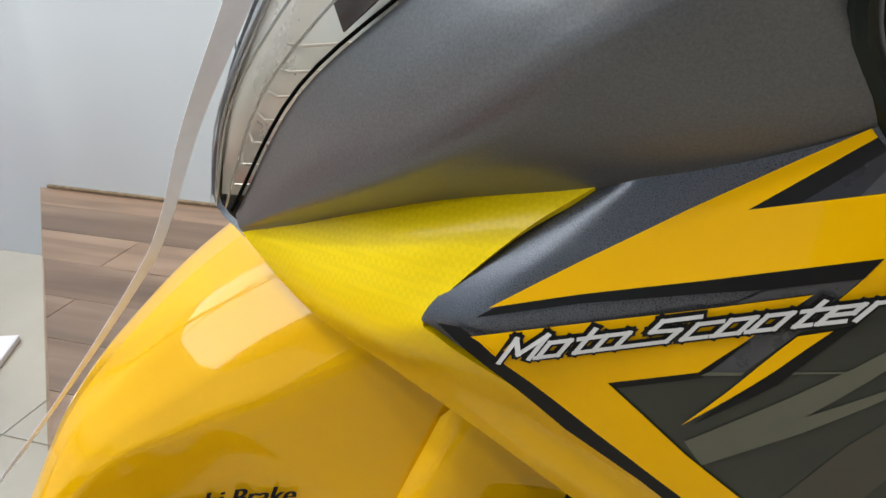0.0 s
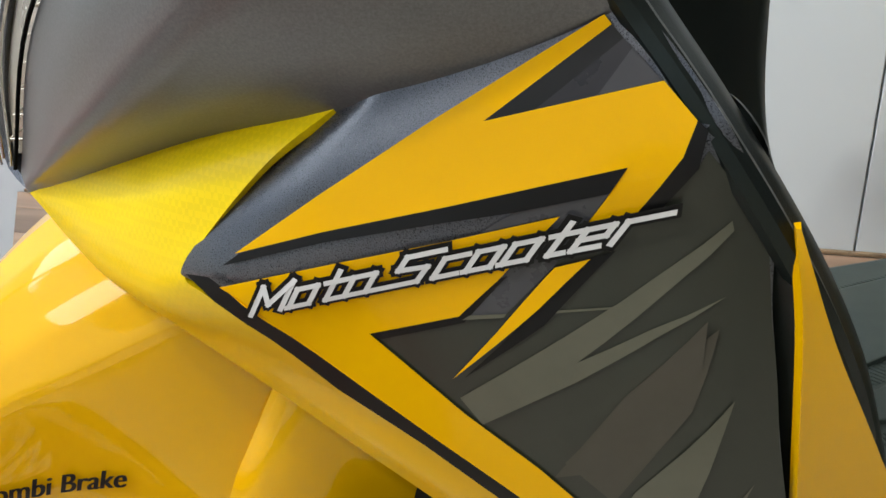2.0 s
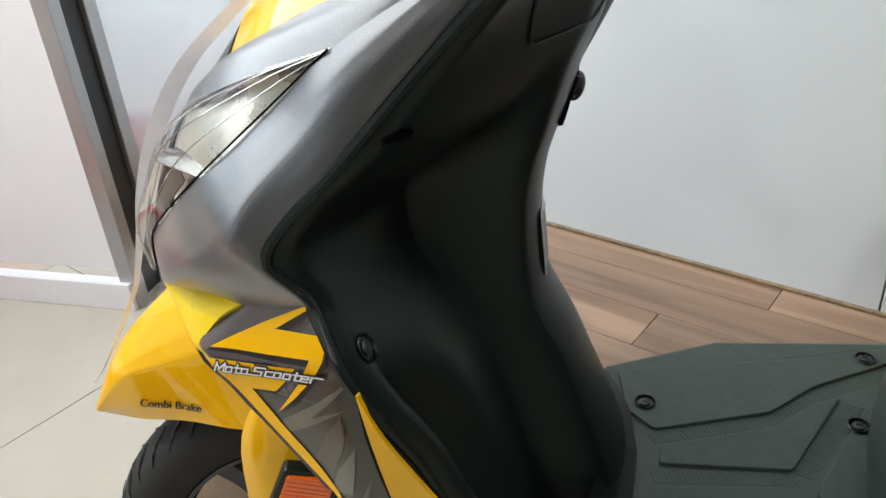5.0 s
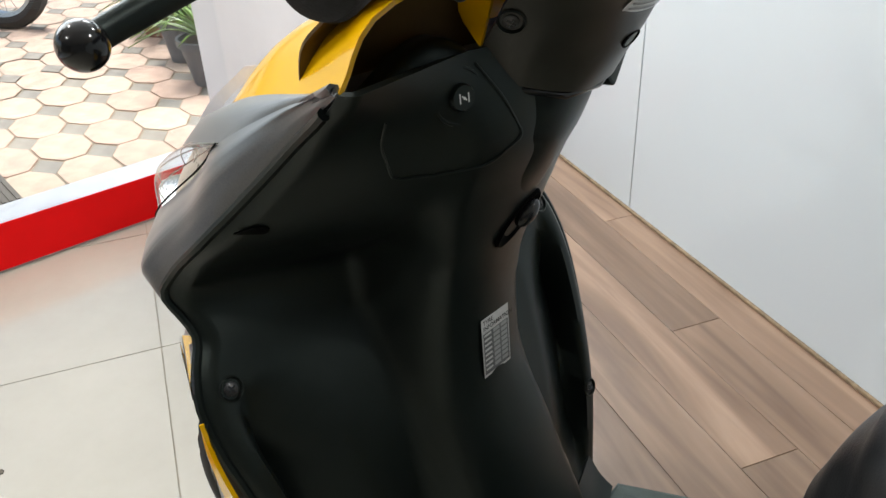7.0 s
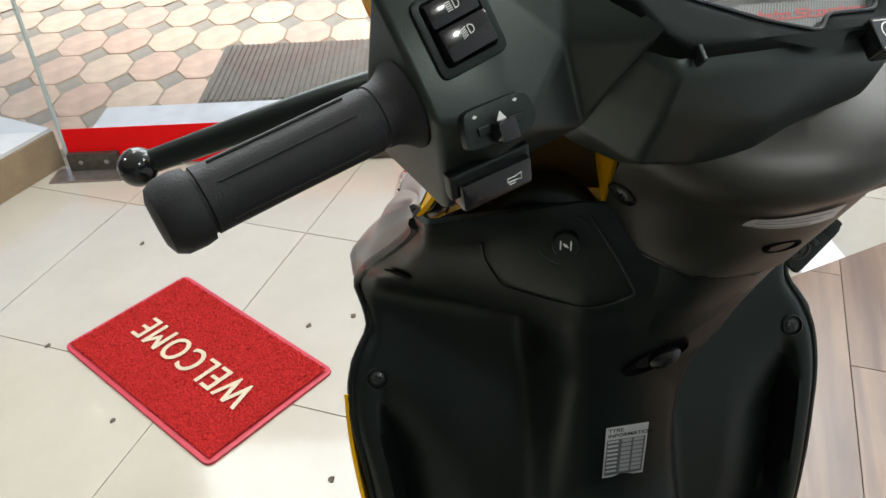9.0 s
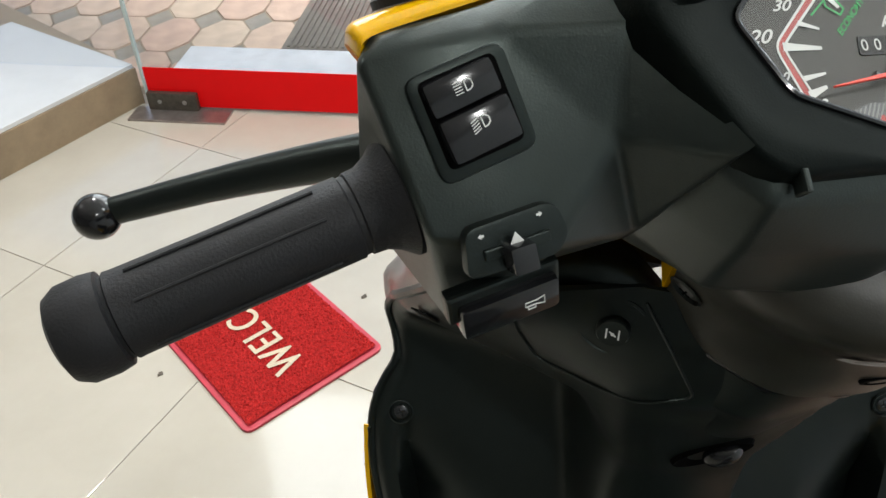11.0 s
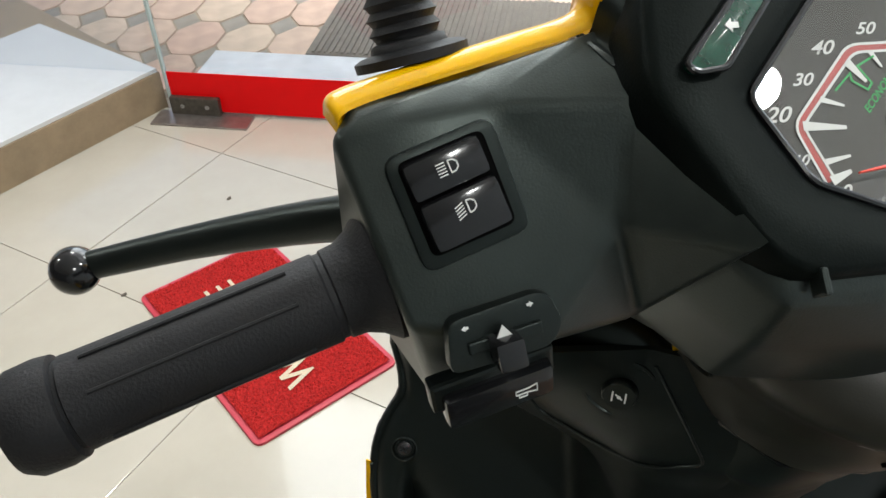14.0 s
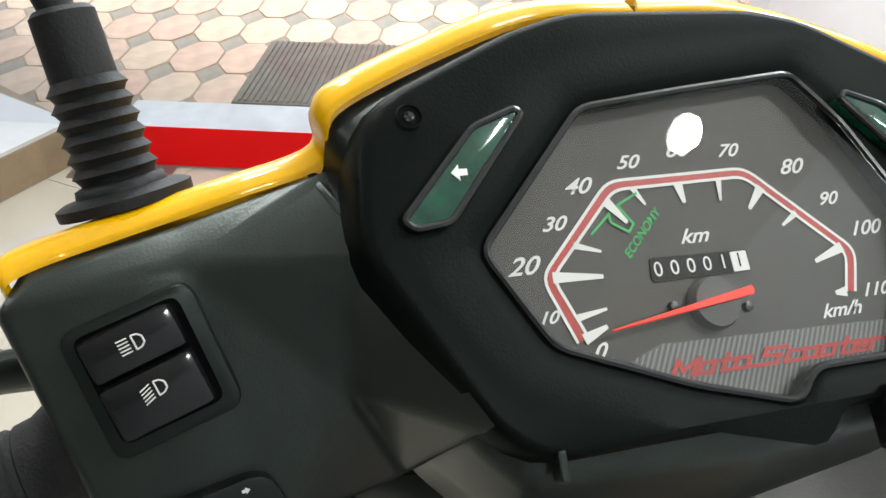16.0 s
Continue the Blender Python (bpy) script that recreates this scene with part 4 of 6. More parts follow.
# silver tyre label
m = shield_point(-.002, .622, .0012)
label = part("tyre_label", plate([(-.0195, -.032), (.0195, -.032), (.0195, .032), (-.0195, .032)], 0, .0004, 0, m), SILVERP, shield, "silver paper tyre information label")
for k, txt in enumerate(("TYRE", "INFORMATION")):
    bm = lettering(txt, .0062, align="LEFT", bold=0.0001)
    bmesh.ops.transform(bm, matrix=m @ pose(-.0175, .0275 - k * .0062, .0006), verts=bm.verts)
    part("lettering", bm, DECALBLACK, label)
part("print_block", boxed((-.018, -.029, .0005), (.018, .0165, .0007), 0, m), mat("label_print", (0.10, 0.105, 0.11), 0.5, 0, 0.6, 900), label, "dark printed table")
for k in range(8):
    y = .013 - k * .0054
    part("print_bar", boxed((-.017, y, .0007), (-.017 + .010, y + .0022, .0009), 0, m), SILVERP, label)
    for q in range(2):
        part("print_bar", boxed((-.004 + q * .011, y - .0008, .0007), (.005 + q * .011, y + .0030, .0009), 0, m), mat("print_grey", (0.30, 0.31, 0.31), 0.5) if (k, q) == (0, 0) else bpy.data.materials["print_grey"], label)
def softened(pts, r):
    """A line with its corners cut round."""
    pts = [Vector(p) for p in pts]
    res = [pts[0]]
    for a, b, c in zip(pts[:-2], pts[1:-1], pts[2:]):
        p, q = b + (a - b).normalized() * r, b + (c - b).normalized() * r
        res += [p.lerp(b, t).lerp(b.lerp(q, t), t) for t in (0, .25, .5, .75, 1)]
    return res + [pts[-1]]


# recessed tray behind the knob, and the choke knob
kp = softened([(.131, .885), (.127, .863), (.113, .832), (.084, .8325), (.055, .836), (.0300, .8520), (.0464, .884), (.0614, .9095)], .006)
part("tray_edge", tube([shield_point(v, z, .0006) @ Vector((0, 0, 0)) for v, z in [(p[0], p[1]) for p in kp]], .0010, 8), BLACKSOFT, shield, "raised edge of the knob's tray", True)
m = shield_point(.0775, .8905, -.008) @ Matrix.Scale(.74, 4)
part("knob_seat", revolve([(.0200, .0075), (.0190, .0080), (.0165, .0055), (.0130, .0053)], 32, m), BLACKSOFT, shield, "", True)
part("knob_well", revolve([(.0290, .0010), (.0275, .0082), (.0255, .0086), (.0235, .0060), (.0200, .0040)], 36, m), BLACKSOFT, shield, "", True)
knob = part("choke_knob", revolve([(.0135, -.002), (.0132, .008), (.0126, .0145), (.0115, .0165), (0, .0165)], 32, m), BLACKSOFT, shield, "round black knob with a white choke mark", True)
for k, (x, y, a, l) in enumerate(((-.0046, 0, 90, .0092), (.0046, 0, 90, .0092), (0, 0, -40, .0066))):
    part("mark", boxed((-l / 2, -.0006, .0166), (l / 2, .0006, .0169), 0, m @ pose(x, y, 0, 0, 0, a)), WHITE, knob)
part("mark", revolve([(0, .0172), (.0014, .0172), (.0014, .0167)], 12, m), WHITE, knob)
part("knob_hump", sheet(LL([
    [(.110, .158, .880), (.118, .134, .893), (.128, .112, .903), (.136, .090, .908), (.142, .066, .904), (.146, .040, .890)],
    [(.108, .157, .888), (.115, .134, .900), (.123, .113, .917), (.128, .091, .927), (.131, .066, .922), (.136, .042, .898)],
    [(.090, .157, .886), (.098, .134, .900), (.106, .112, .918), (.110, .090, .928), (.112, .066, .923), (.116, .042, .896)],
]), 24, 10, .002), BLACK, shield, "", True)
# luggage hook in an oval recess
m = shield_point(-.006, .757, .0) @ pose(0, 0, 0, 0, 0, 44)
oval = [(.029 * math.cos(a), .0135 * math.sin(a)) for a in [2 * math.pi * k / 28 for k in range(28)]]
bm = bmesh.new()
rings = [[bm.verts.new(m @ Vector((x * f, y * f, h))) for x, y in oval] for f, h in ((1.06, -.001), (1.0, .0022), (.93, .0016), (.80, -.0002), (.4, -.0012))]
for r_, s_ in zip(rings[:-1], rings[1:]):
    for k in range(28):
        bm.faces.new((r_[k], r_[(k + 1) % 28], s_[(k + 1) % 28], s_[k]))
bm.faces.new(rings[-1])
hook = part("luggage_hook", bm, HOLE, shield, "black folding luggage hook in an oval recess", True)
bm = bmesh.new()
bmesh.ops.create_uvsphere(bm, u_segments=24, v_segments=14, radius=.0105, matrix=m @ pose(.008, .002, .004) @ Matrix.Diagonal((1.35, .75, .75, 1)))
part("hook_arm", bm, GLOSSBLACK, hook, "", True)

# --- floorboard: black rubber-textured tray with ribs
board_out = [(.165, -.152), (.190, .205), (.330, .215), (.560, .215), (.600, .150), (.600, -.150), (.560, -.235), (.300, -.215)]
bm = plate([(u, -v) for u, v in board_out], .315, .356, .004)
board = part("floorboard", bm, BOARD, scooter, "black grained plastic floorboard with raised pads")
pads = [
    [(.180, -.142), (.396, -.185), (.540, -.228), (.534, -.209), (.401, -.133), (.346, -.083), (.220, -.042), (.191, -.071)],
    [(.226, -.017), (.349, -.060), (.393, -.102), (.426, -.116), (.356, .004), (.223, .010)],
    [(.219, .043), (.352, .028), (.362, .094), (.370, .190), (.225, .195), (.190, .108)],
    [(.448, -.100), (.520, -.140), (.560, -.130), (.560, .150), (.470, .180), (.390, .150), (.374, .030)],
]
for pp in pads:
    part("pad", plate(rounded([(u, -v) for u, v in pp], .006), .355, .3600, .0016), BOARD, board, "raised grained pad")


def rib_band(pts, width, pitch):
    """Short ribs set across a line on the board."""
    pts = [Vector((u, -v, 0)) for u, v in pts]
    for p, q in zip(pts[:-1], pts[1:]):
        d = q - p
        n_ = max(2, int(d.length / pitch))
        a_ = math.degrees(math.atan2(d.y, d.x))
        for k in range(n_):
            c_ = p + d * ((k + .5) / n_)
            part("rib", boxed((-pitch * .26, -width / 2, .3545), (pitch * .26, width / 2, .3566), .0005, pose(c_.x, c_.y, 0, 0, 0, a_ + 12)), BOARD, board)


rib_band([(.198, -.147), (.392, -.187), (.540, -.230)], .013, .0046)
rib_band([(.215, -.030), (.347, -.072), (.397, -.117), (.522, -.191)], .019, .0046)
rib_band([(.215, .027), (.358, .015)], .017, .0046)
rib_band([(.366, .010), (.440, -.108)], .020, .0046)
for u, v in ((.211, -.084), (.468, -.190), (.434, -.069)):
    screw(pose(u, -v, .3618), board, .009)
# tunnel foot where the column meets the board
foot = both("column_foot", [
    [(.165, .165, .358), (.190, .090, .360), (.199, .0, .360)],
    [(.148, .165, .366), (.174, .088, .372), (.185, .0, .374)],
    [(.130, .165, .385), (.155, .088, .398), (.172, .0, .402)],
], 14, 8, BLACK, 0.003, "")
for v in foot[1].data.vertices:
    v.co.y *= .84

# --- front wheel and fender, turned to the left with the bars
AX = Vector((-.205, -.003, .210))                      # wheel centre in the scooter's frame
STEER = Matrix.Translation(AX) @ Matrix.Rotation(radians(15), 4, "Z")
WHEEL = STEER @ Matrix.Rotation(radians(90), 4, "X")
R = .212
wheel = part("front_wheel", revolve([(.135, -.030), (.141, -.032), (.146, -.026), (.130, -.010), (.128, .010), (.146, .026), (.141, .032), (.135, .030)], 48, WHEEL), GLOSSBLACK, scooter, "black alloy front wheel", True)
prof = [(.142, -.030), (.158, -.040), (.176, -.044), (.193, -.040), (.204, -.028), (.210, -.012), (R, 0), (.210, .012), (.204, .028), (.193, .040), (.176, .044), (.158, .040), (.142, .030)]
tyre = part("tyre", revolve(prof, 64, WHEEL), TYRE, wheel, "black tubeless tyre", True)
for k in range(40):
    a = k * 9.0
    for s in (1, -1):
        pts = []
        for t in range(5):
            q = t / 4
            y = s * (.006 + .030 * q)
            rr = curve1([(0, R), (.012, .2103), (.028, .2043), (.040, .1935)], abs(y)) + .0003
            b = radians(a + q * 9 + (4.5 if s < 0 else 0))
            pts.append(WHEEL @ Vector((rr * math.cos(b), rr * math.sin(b), y)))
        part("tread_groove", tube(pts, [.0012, .0022, .0024, .0022, .0010], 5, flat=0.5), GLOSSBLACK, tyre)
part("hub", revolve([(0, -.050), (.030, -.050), (.040, -.040), (.058, -.030), (.060, .030), (.040, .036), (0, .036)], 32, WHEEL), GLOSSBLACK, wheel, "", True)
for k in range(6):
    m = WHEEL @ pose(0, 0, 0, 0, 0, k * 60 + 10)
    part("spoke", sheet([[m @ Vector((.050, -.016, -.022)), m @ Vector((.095, -.010, -.022)), m @ Vector((.140, -.014, -.020))], [m @ Vector((.050, .016, -.022)), m @ Vector((.095, .010, -.022)), m @ Vector((.140, .014, -.020))]], 8, 4, .020), GLOSSBLACK, wheel, "", True)
part("valve_stem", tube([WHEEL @ Vector((.128, .03, .01)), WHEEL @ Vector((.100, .034, .022))], [.004, .003], 8), METAL, wheel)
for s in (1, -1):
    part("fork_leg", tube([STEER @ Vector((0, s * .066, 0)), STEER @ Vector((.065, s * .066, .16)), STEER @ Vector((.110, s * .060, .29))], .0145, 16), GLOSSBLACK, wheel, "black fork leg", True)

# fender rows in the body's frame, from the nose tip to the back; the other half mirrors in the wheel's plane
fender_side = [
    [(-.387, .053, .425), (-.350, .044, .492), (-.300, .031, .543), (-.245, .016, .580), (-.170, -.004, .612), (-.090, -.024, .628)],
    [(-.386, .060, .424), (-.345, .060, .489), (-.295, .056, .536), (-.244, .050, .570), (-.167, .046, .600), (-.090, .040, .615)],
    [(-.385, .063, .423), (-.334, .074, .486), (-.289, .077, .518), (-.242, .080, .544), (-.163, .083, .574), (-.085, .084, .592)],
    [(-.3835, .064, .421), (-.326, .080, .483), (-.284, .0855, .5045), (-.241, .0910, .524), (-.160, .0945, .5545), (-.082, .096, .574)],
    [(-.383, .0638, .419), (-.325, .0805, .480), (-.282, .0864, .5000), (-.240, .0922, .5185), (-.159, .0955, .548), (-.081, .097, .566)],
    [(-.382, .059, .414), (-.322, .0790, .446), (-.260, .0865, .460), (-.205, .0975, .469), (-.150, .096, .495), (-.081, .092, .510)],
    [(-.380, .052, .406), (-.322, .073, .422), (-.260, .084, .435), (-.192, .101, .446), (-.150, .098, .452), (-.081, .090, .455)],
]
fender_leg = [
    [(-.158, .0985, .505), (-.192, .1030, .434), (-.200, .105, .350), (-.206, .105, .250), (-.210, .102, .195)],
    [(-.138, .1040, .520), (-.165, .112, .450), (-.170, .112, .350), (-.172, .112, .250), (-.180, .106, .190)],
    [(-.066, .1040, .525), (-.090, .108, .465), (-.120, .102, .350), (-.130, .098, .250), (-.140, .094, .195)],
]
SI = STEER.inverted()
for side in (1, -1):
    def FS(rows):
        out_ = []
        for i_, r in enumerate(rows):
            q_ = [SI @ L(p) for p in r]
            if i_ == 0 and len(rows) > 4:
                q_ = [Vector((q.x, 0, q.z)) for q in q_]
            out_.append([STEER @ Vector((q.x, q.y * side, q.z)) for q in q_])
        return out_
    bm = sheet(FS(fender_side), 44, 25, .003, towards=(-.2, 0, .3), straight=True)
    fender = part("front_fender", bm, YELLOW, scooter, "glossy yellow front fender" if side > 0 else "", True, angle=55)
    if side > 0:
        fender_l = fender
    part("fender_leg", sheet(FS(fender_leg), 14, 8, .003, towards=(-.2, 0, .3)), YELLOW, fender, "", True)
# amber reflector on its black mount
m = Matrix.Translation(L((-.116, .140, .408))) @ pose(0, 0, 0, 90, 0, 18) @ pose(0, 0, 0, 0, 0, -22)
refl = part("side_reflector", plate(rounded([(-.030, -.040), (.030, -.030), (.030, .034), (-.026, .030)], .006), -.010, .004, .002, m), BLACKSOFT, scooter, "amber side reflector in a black mount", True)
part("amber_lens", plate(rounded([(-.024, -.034), (.024, -.024), (.025, .028), (-.021, .024)], .003), .0035, .007, .0012, m), AMBER, refl, "ribbed amber lens")
for k in range(9):
    part("lens_rib", boxed((-.0225, -.021 + k * .0054, .0069), (.0225, -.0195 + k * .0054, .0076), .0003, m), AMBER, refl)
# words on the fender
from mathutils.bvhtree import BVHTree
tree = BVHTree.FromPolygons([v.co.copy() for v in fender_l.data.vertices], [tuple(p.vertices) for p in fender_l.data.polygons])
bm = heavy(lettering("Combi Brake", .0165, 0.42), .0006, 3)
bmesh.ops.triangulate(bm, faces=bm.faces)
for _ in range(3):
    bmesh.ops.subdivide_edges(bm, edges=[e for e in bm.edges if e.calc_length() > .0025], cuts=1)
    bmesh.ops.triangulate(bm, faces=bm.faces)
xs = [v.co.x for v in bm.verts]
e0, e1 = Vector((-.3105, -.0755, .4535)), Vector((-.2330, -.0815, .4620))
for v in bm.verts:
    s = (v.co.x - min(xs)) / (max(xs) - min(xs))
    p = e0.lerp(e1, s) + Vector((0, 0, v.co.y))
    h = tree.ray_cast(p + Vector((0, -.15, 0)), Vector((0, 1, 0)))
    if h[0] is None:
        h = tree.find_nearest(p)
    v.co = (h[0] if h[0] is not None else p) + Vector((0, -.0020 - s * 1e-5, .0002))
part("lettering", bm, DECALBLACK, fender_l, "black italic words")

# --- seat and the body below it
bm = sheet(LL([
    [(.425, -.030, .640), (.412, -.010, .670), (.403, .020, .676), (.402, .050, .668), (.410, .070, .640)],
    [(.445, -.062, .650), (.432, -.040, .712), (.424, .005, .728), (.420, .052, .715), (.424, .084, .650)],
    [(.520, -.105, .660), (.500, -.072, .750), (.475, .0, .764), (.480, .075, .752), (.500, .110, .660)],
    [(.800, -.130, .690), (.800, -.090, .775), (.800, .0, .785), (.800, .090, .775), (.800, .130, .690)],
    [(1.150, -.110, .770), (1.150, -.080, .825), (1.150, .0, .835), (1.150, .080, .825), (1.150, .110, .770)],
]), 26, 26, .01)
seat = part("seat", bm, LEATHER, scooter, "black perforated vinyl seat", True)
bm = sheet(LL([
    [(.500, -.105, .350), (.470, -.060, .345), (.445, .0, .345), (.434, .060, .345), (.445, .105, .350)],
    [(.490, -.103, .430), (.455, -.058, .430), (.428, .0, .430), (.414, .058, .430), (.430, .103, .430)],
    [(.500, -.100, .500), (.468, -.055, .500), (.440, .0, .500), (.426, .055, .500), (.438, .100, .500)],
    [(.520, -.088, .600), (.490, -.050, .600), (.470, .0, .600), (.462, .050, .600), (.470, .088, .600)],
    [(.500, -.075, .680), (.480, -.045, .684), (.464, .0, .684), (.460, .050, .684), (.462, .085, .680)],
]), 20, 20, .01)
part("under_seat_panel", bm, BOARD, scooter, "glossy black panel under the seat", True)
for s in (1, -1):
    bm = sheet(LL([[(.500, s * .108, .350), (.640, s * .150, .345), (.900, s * .160, .400), (1.180, s * .100, .560)], [(.510, s * .106, .520), (.640, s * .145, .540), (.900, s * .155, .590), (1.180, s * .090, .680)], [(.520, s * .100, .685), (.620, s * .122, .690), (.900, s * .130, .705), (1.170, s * .105, .765)]]), 24, 12, .006)
    part("rear_body", bm, YELLOW, scooter, "glossy yellow rear body side", True)
AX2 = L((.985, 0, .210))
m = Matrix.Translation(AX2) @ Matrix.Rotation(radians(90), 4, "X")
rear_wheel = part("rear_wheel", revolve([(0, -.05), (.135, -.032), (.146, -.026), (.130, 0), (.146, .026), (.135, .032), (0, .05)], 40, m), GLOSSBLACK, scooter, "black rear wheel", True)
part("tyre", revolve(prof, 48, m), TYRE, rear_wheel, "", True)

# --- handlebar: built in the frame of the instrument face (x right, y up the face, z out of it)


def H(bm):
    bmesh.ops.transform(bm, matrix=BARL, verts=bm.verts)
    return bm


def HP(p):
    return BARL @ Vector(p)


def hull(points, faces, bevel=0.0, seg=3):
    bm = bmesh.new()
    vs = [bm.verts.new(p) for p in points]
    for f in faces:
        bm.faces.new([vs[k] for k in f])
    bmesh.ops.recalc_face_normals(bm, faces=bm.faces)
    if bevel:
        bmesh.ops.bevel(bm, geom=[e for e in bm.edges if len(e.link_faces) == 2], offset=bevel, segments=seg, affect="EDGES", profile=0.5, clamp_overlap=True)
    return bm


# faceted switch housing and cover of the left side; mirrored for the right
hp = [
    (-.1695, .005, -.0185),    # 0 outer top corner
    (-.1247, .0090, -.0150),  # 1 top of the ridge
    (-.083, .0335, -.0175),  # 2 foot of the rim step
    (-.0825, .0035, -.006),     # 3 left corner of the surround
    (-.058, -.046, .004),    # 4 low corner of the surround
    (-.064, -.054, -.062),   # 5 low right of the housing
    (-.108, -.060, -.039),   # 6 low edge of the switch face, right
    (-.150, -.052, -.039),   # 7 low edge of the switch face, left
    (-.132, -.074, -.100),   # 8 low tip
    (-.086, -.052, -.100),   # 9 under the housing
    (-.160, -.020, -.110),   # 10 back, outer
    (-.120, .000, -.110),    # 11 back, middle
    (-.060, .010, -.110),    # 12 back, inner
    (-.040, -.030, -.112),   # 13 back, low
    (-.0836, -.0289, -.0240),   # 14 kink of the ridge
    (-.160, .0115, -.0205),  # 15 under the lip, outer
    (-.124, .0228, -.0212),  # 16 under the lip, middle
]
hf = [(0, 7, 6, 1), (1, 6, 14), (6, 5, 14), (1, 14, 3), (14, 4, 3), (14, 5, 4), (1, 3, 2), (0, 1, 16, 15), (1, 2, 16), (7, 8, 6), (6, 8, 9, 5), (0, 10, 8, 7), (10, 11, 9, 8), (0, 15, 16, 2, 12, 11, 10), (11, 12, 13, 9), (5, 9, 13), (4, 5, 13)]
CX = .019    # middle of the instrument, across
cover = []
for side in (1, -1):
    pts = [(p[0] if side > 0 else 2 * CX - p[0], p[1], p[2]) for p in hp]
    bm = hull(pts, hf, .0036, 4)
    cover.append(part("switch_housing", H(bm), BARBLACK, scooter, "black grained handlebar cover with switches", True, angle=30))
sw = cover[0]

# band under the instrument, down to the steering cover
dash_rows = [
    [(-.072, .000, -.004), (-.054, -.040, -.002), (-.043, -.050, .001), (CX, -.052, .001), (.081, -.050, .001), (.092, -.040, .000), (.116, .003, -.002)],
    [(-.070, -.010, -.014), (-.058, -.048, -.008), (-.047, -.0605, -.003), (CX, -.063, -.003), (.085, -.0605, -.003), (.099, -.049, -.004), (.125, .001, -.005)],
    [(-.072, -.030, -.040), (-.060, -.053, -.036), (-.046, -.071, -.028), (CX, -.078, -.028), (.084, -.071, -.028), (.104, -.056, -.030), (.138, -.010, -.018)],
    [(-.075, -.030, -.070), (-.060, -.054, -.068), (-.040, -.078, -.064), (CX, -.088, -.062), (.078, -.078, -.064), (.104, -.058, -.066), (.133, -.025, -.062)],
    [(-.080, -.020, -.090), (-.055, -.050, -.092), (-.030, -.066, -.092), (CX, -.074, -.092), (.068, -.068, -.092), (.100, -.056, -.092), (.130, -.026, -.092)],
    [(-.060, .000, -.110), (-.040, -.020, -.114), (-.020, -.036, -.116), (CX, -.046, -.118), (.068, -.046, -.120), (.110, -.040, -.122), (.150, -.010, -.122)],
]
bm = bmesh.new()
gv = [[bm.verts.new(p) for p in r] for r in dash_rows]
for r_, s_ in zip(gv[:-1], gv[1:]):
    for k in range(6):
        bm.faces.new((r_[k], r_[k + 1], s_[k + 1], s_[k]))
bmesh.ops.bevel(bm, geom=[e for e in bm.edges if len(e.link_faces) == 2], offset=.0035, segments=3, affect="EDGES", profile=0.5, clamp_overlap=True)
thicken(bm, .002, (CX, .03, -.06))
part("lower_band", H(bm), BARBLACK, scooter, "black band below the instrument", True)
# lower steering cover, from the band to the column's collar
low_rows = [
    [(.140, .090, 1.030), (.175, .050, 1.028), (.192, .0, 1.026), (.192, -.05, 1.028), (.172, -.11, 1.034), (.125, -.165, 1.042)],
    [(.190, .066, .995), (.222, .040, .985), (.240, .0, .980), (.242, -.05, .985), (.222, -.10, .995), (.180, -.135, 1.0)],
    [(.160, .057, .945), (.195, .030, .945), (.214, -.010, .942), (.216, -.055, .950), (.200, -.095, .955), (.165, -.125, .960)],
    [(.140, .052, .918), (.172, .030, .912), (.198, -.015, .912), (.200, -.050, .915), (.182, -.085, .915), (.150, -.112, .920)],
    [(.128, .050, .898), (.155, .032, .888), (.179, -.002, .879), (.180, -.040, .877), (.175, -.0655, .882), (.158, -.098, .902)],
]
low = part("steering_cover", sheet(LL(low_rows), 26, 20, .003, towards=(.1, 0, .93)), STEERM, scooter, "black lower steering cover", True)
column_rows = [
    [(.120, .048, .900), (.148, .031, .888), (.170, -.002, .879), (.171, -.040, .874), (.158, -.064, .872), (.130, -.085, .880)],
    [(.138, .042, .860), (.154, .029, .852), (.166, .0, .846), (.163, -.030, .844), (.148, -.064, .842), (.118, -.088, .846)],
    [(.136, .036, .835), (.146, .026, .832), (.158, .0, .826), (.154, -.030, .824), (.137, -.060, .820), (.104, -.082, .824)],
    [(.112, .050, .775), (.124, .030, .775), (.131, .0, .775), (.127, -.030, .773), (.108, -.055, .770), (.078, -.072, .770)],
    [(.090, .050, .730), (.103, .030, .730), (.110, .0, .730), (.106, -.030, .730), (.090, -.048, .728), (.060, -.060, .728)],
]
part("column_top", sheet(LL(column_rows), 26, 24, .003, towards=(.05, 0, .82)), BLACK, scooter, "black upper column", True)
# inner face of the yellow cover, coloured brown for the shade in there
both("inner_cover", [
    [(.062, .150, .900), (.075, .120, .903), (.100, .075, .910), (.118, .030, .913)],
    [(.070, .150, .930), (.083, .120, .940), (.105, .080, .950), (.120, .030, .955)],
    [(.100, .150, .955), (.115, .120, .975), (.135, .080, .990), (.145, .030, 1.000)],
], 14, 10, INNER, .002, "inner face of the yellow front cover, its shade painted brown")
tree_low = BVHTree.FromPolygons([v.co.copy() for v in low.data.vertices], [tuple(p.vertices) for p in low.data.polygons])


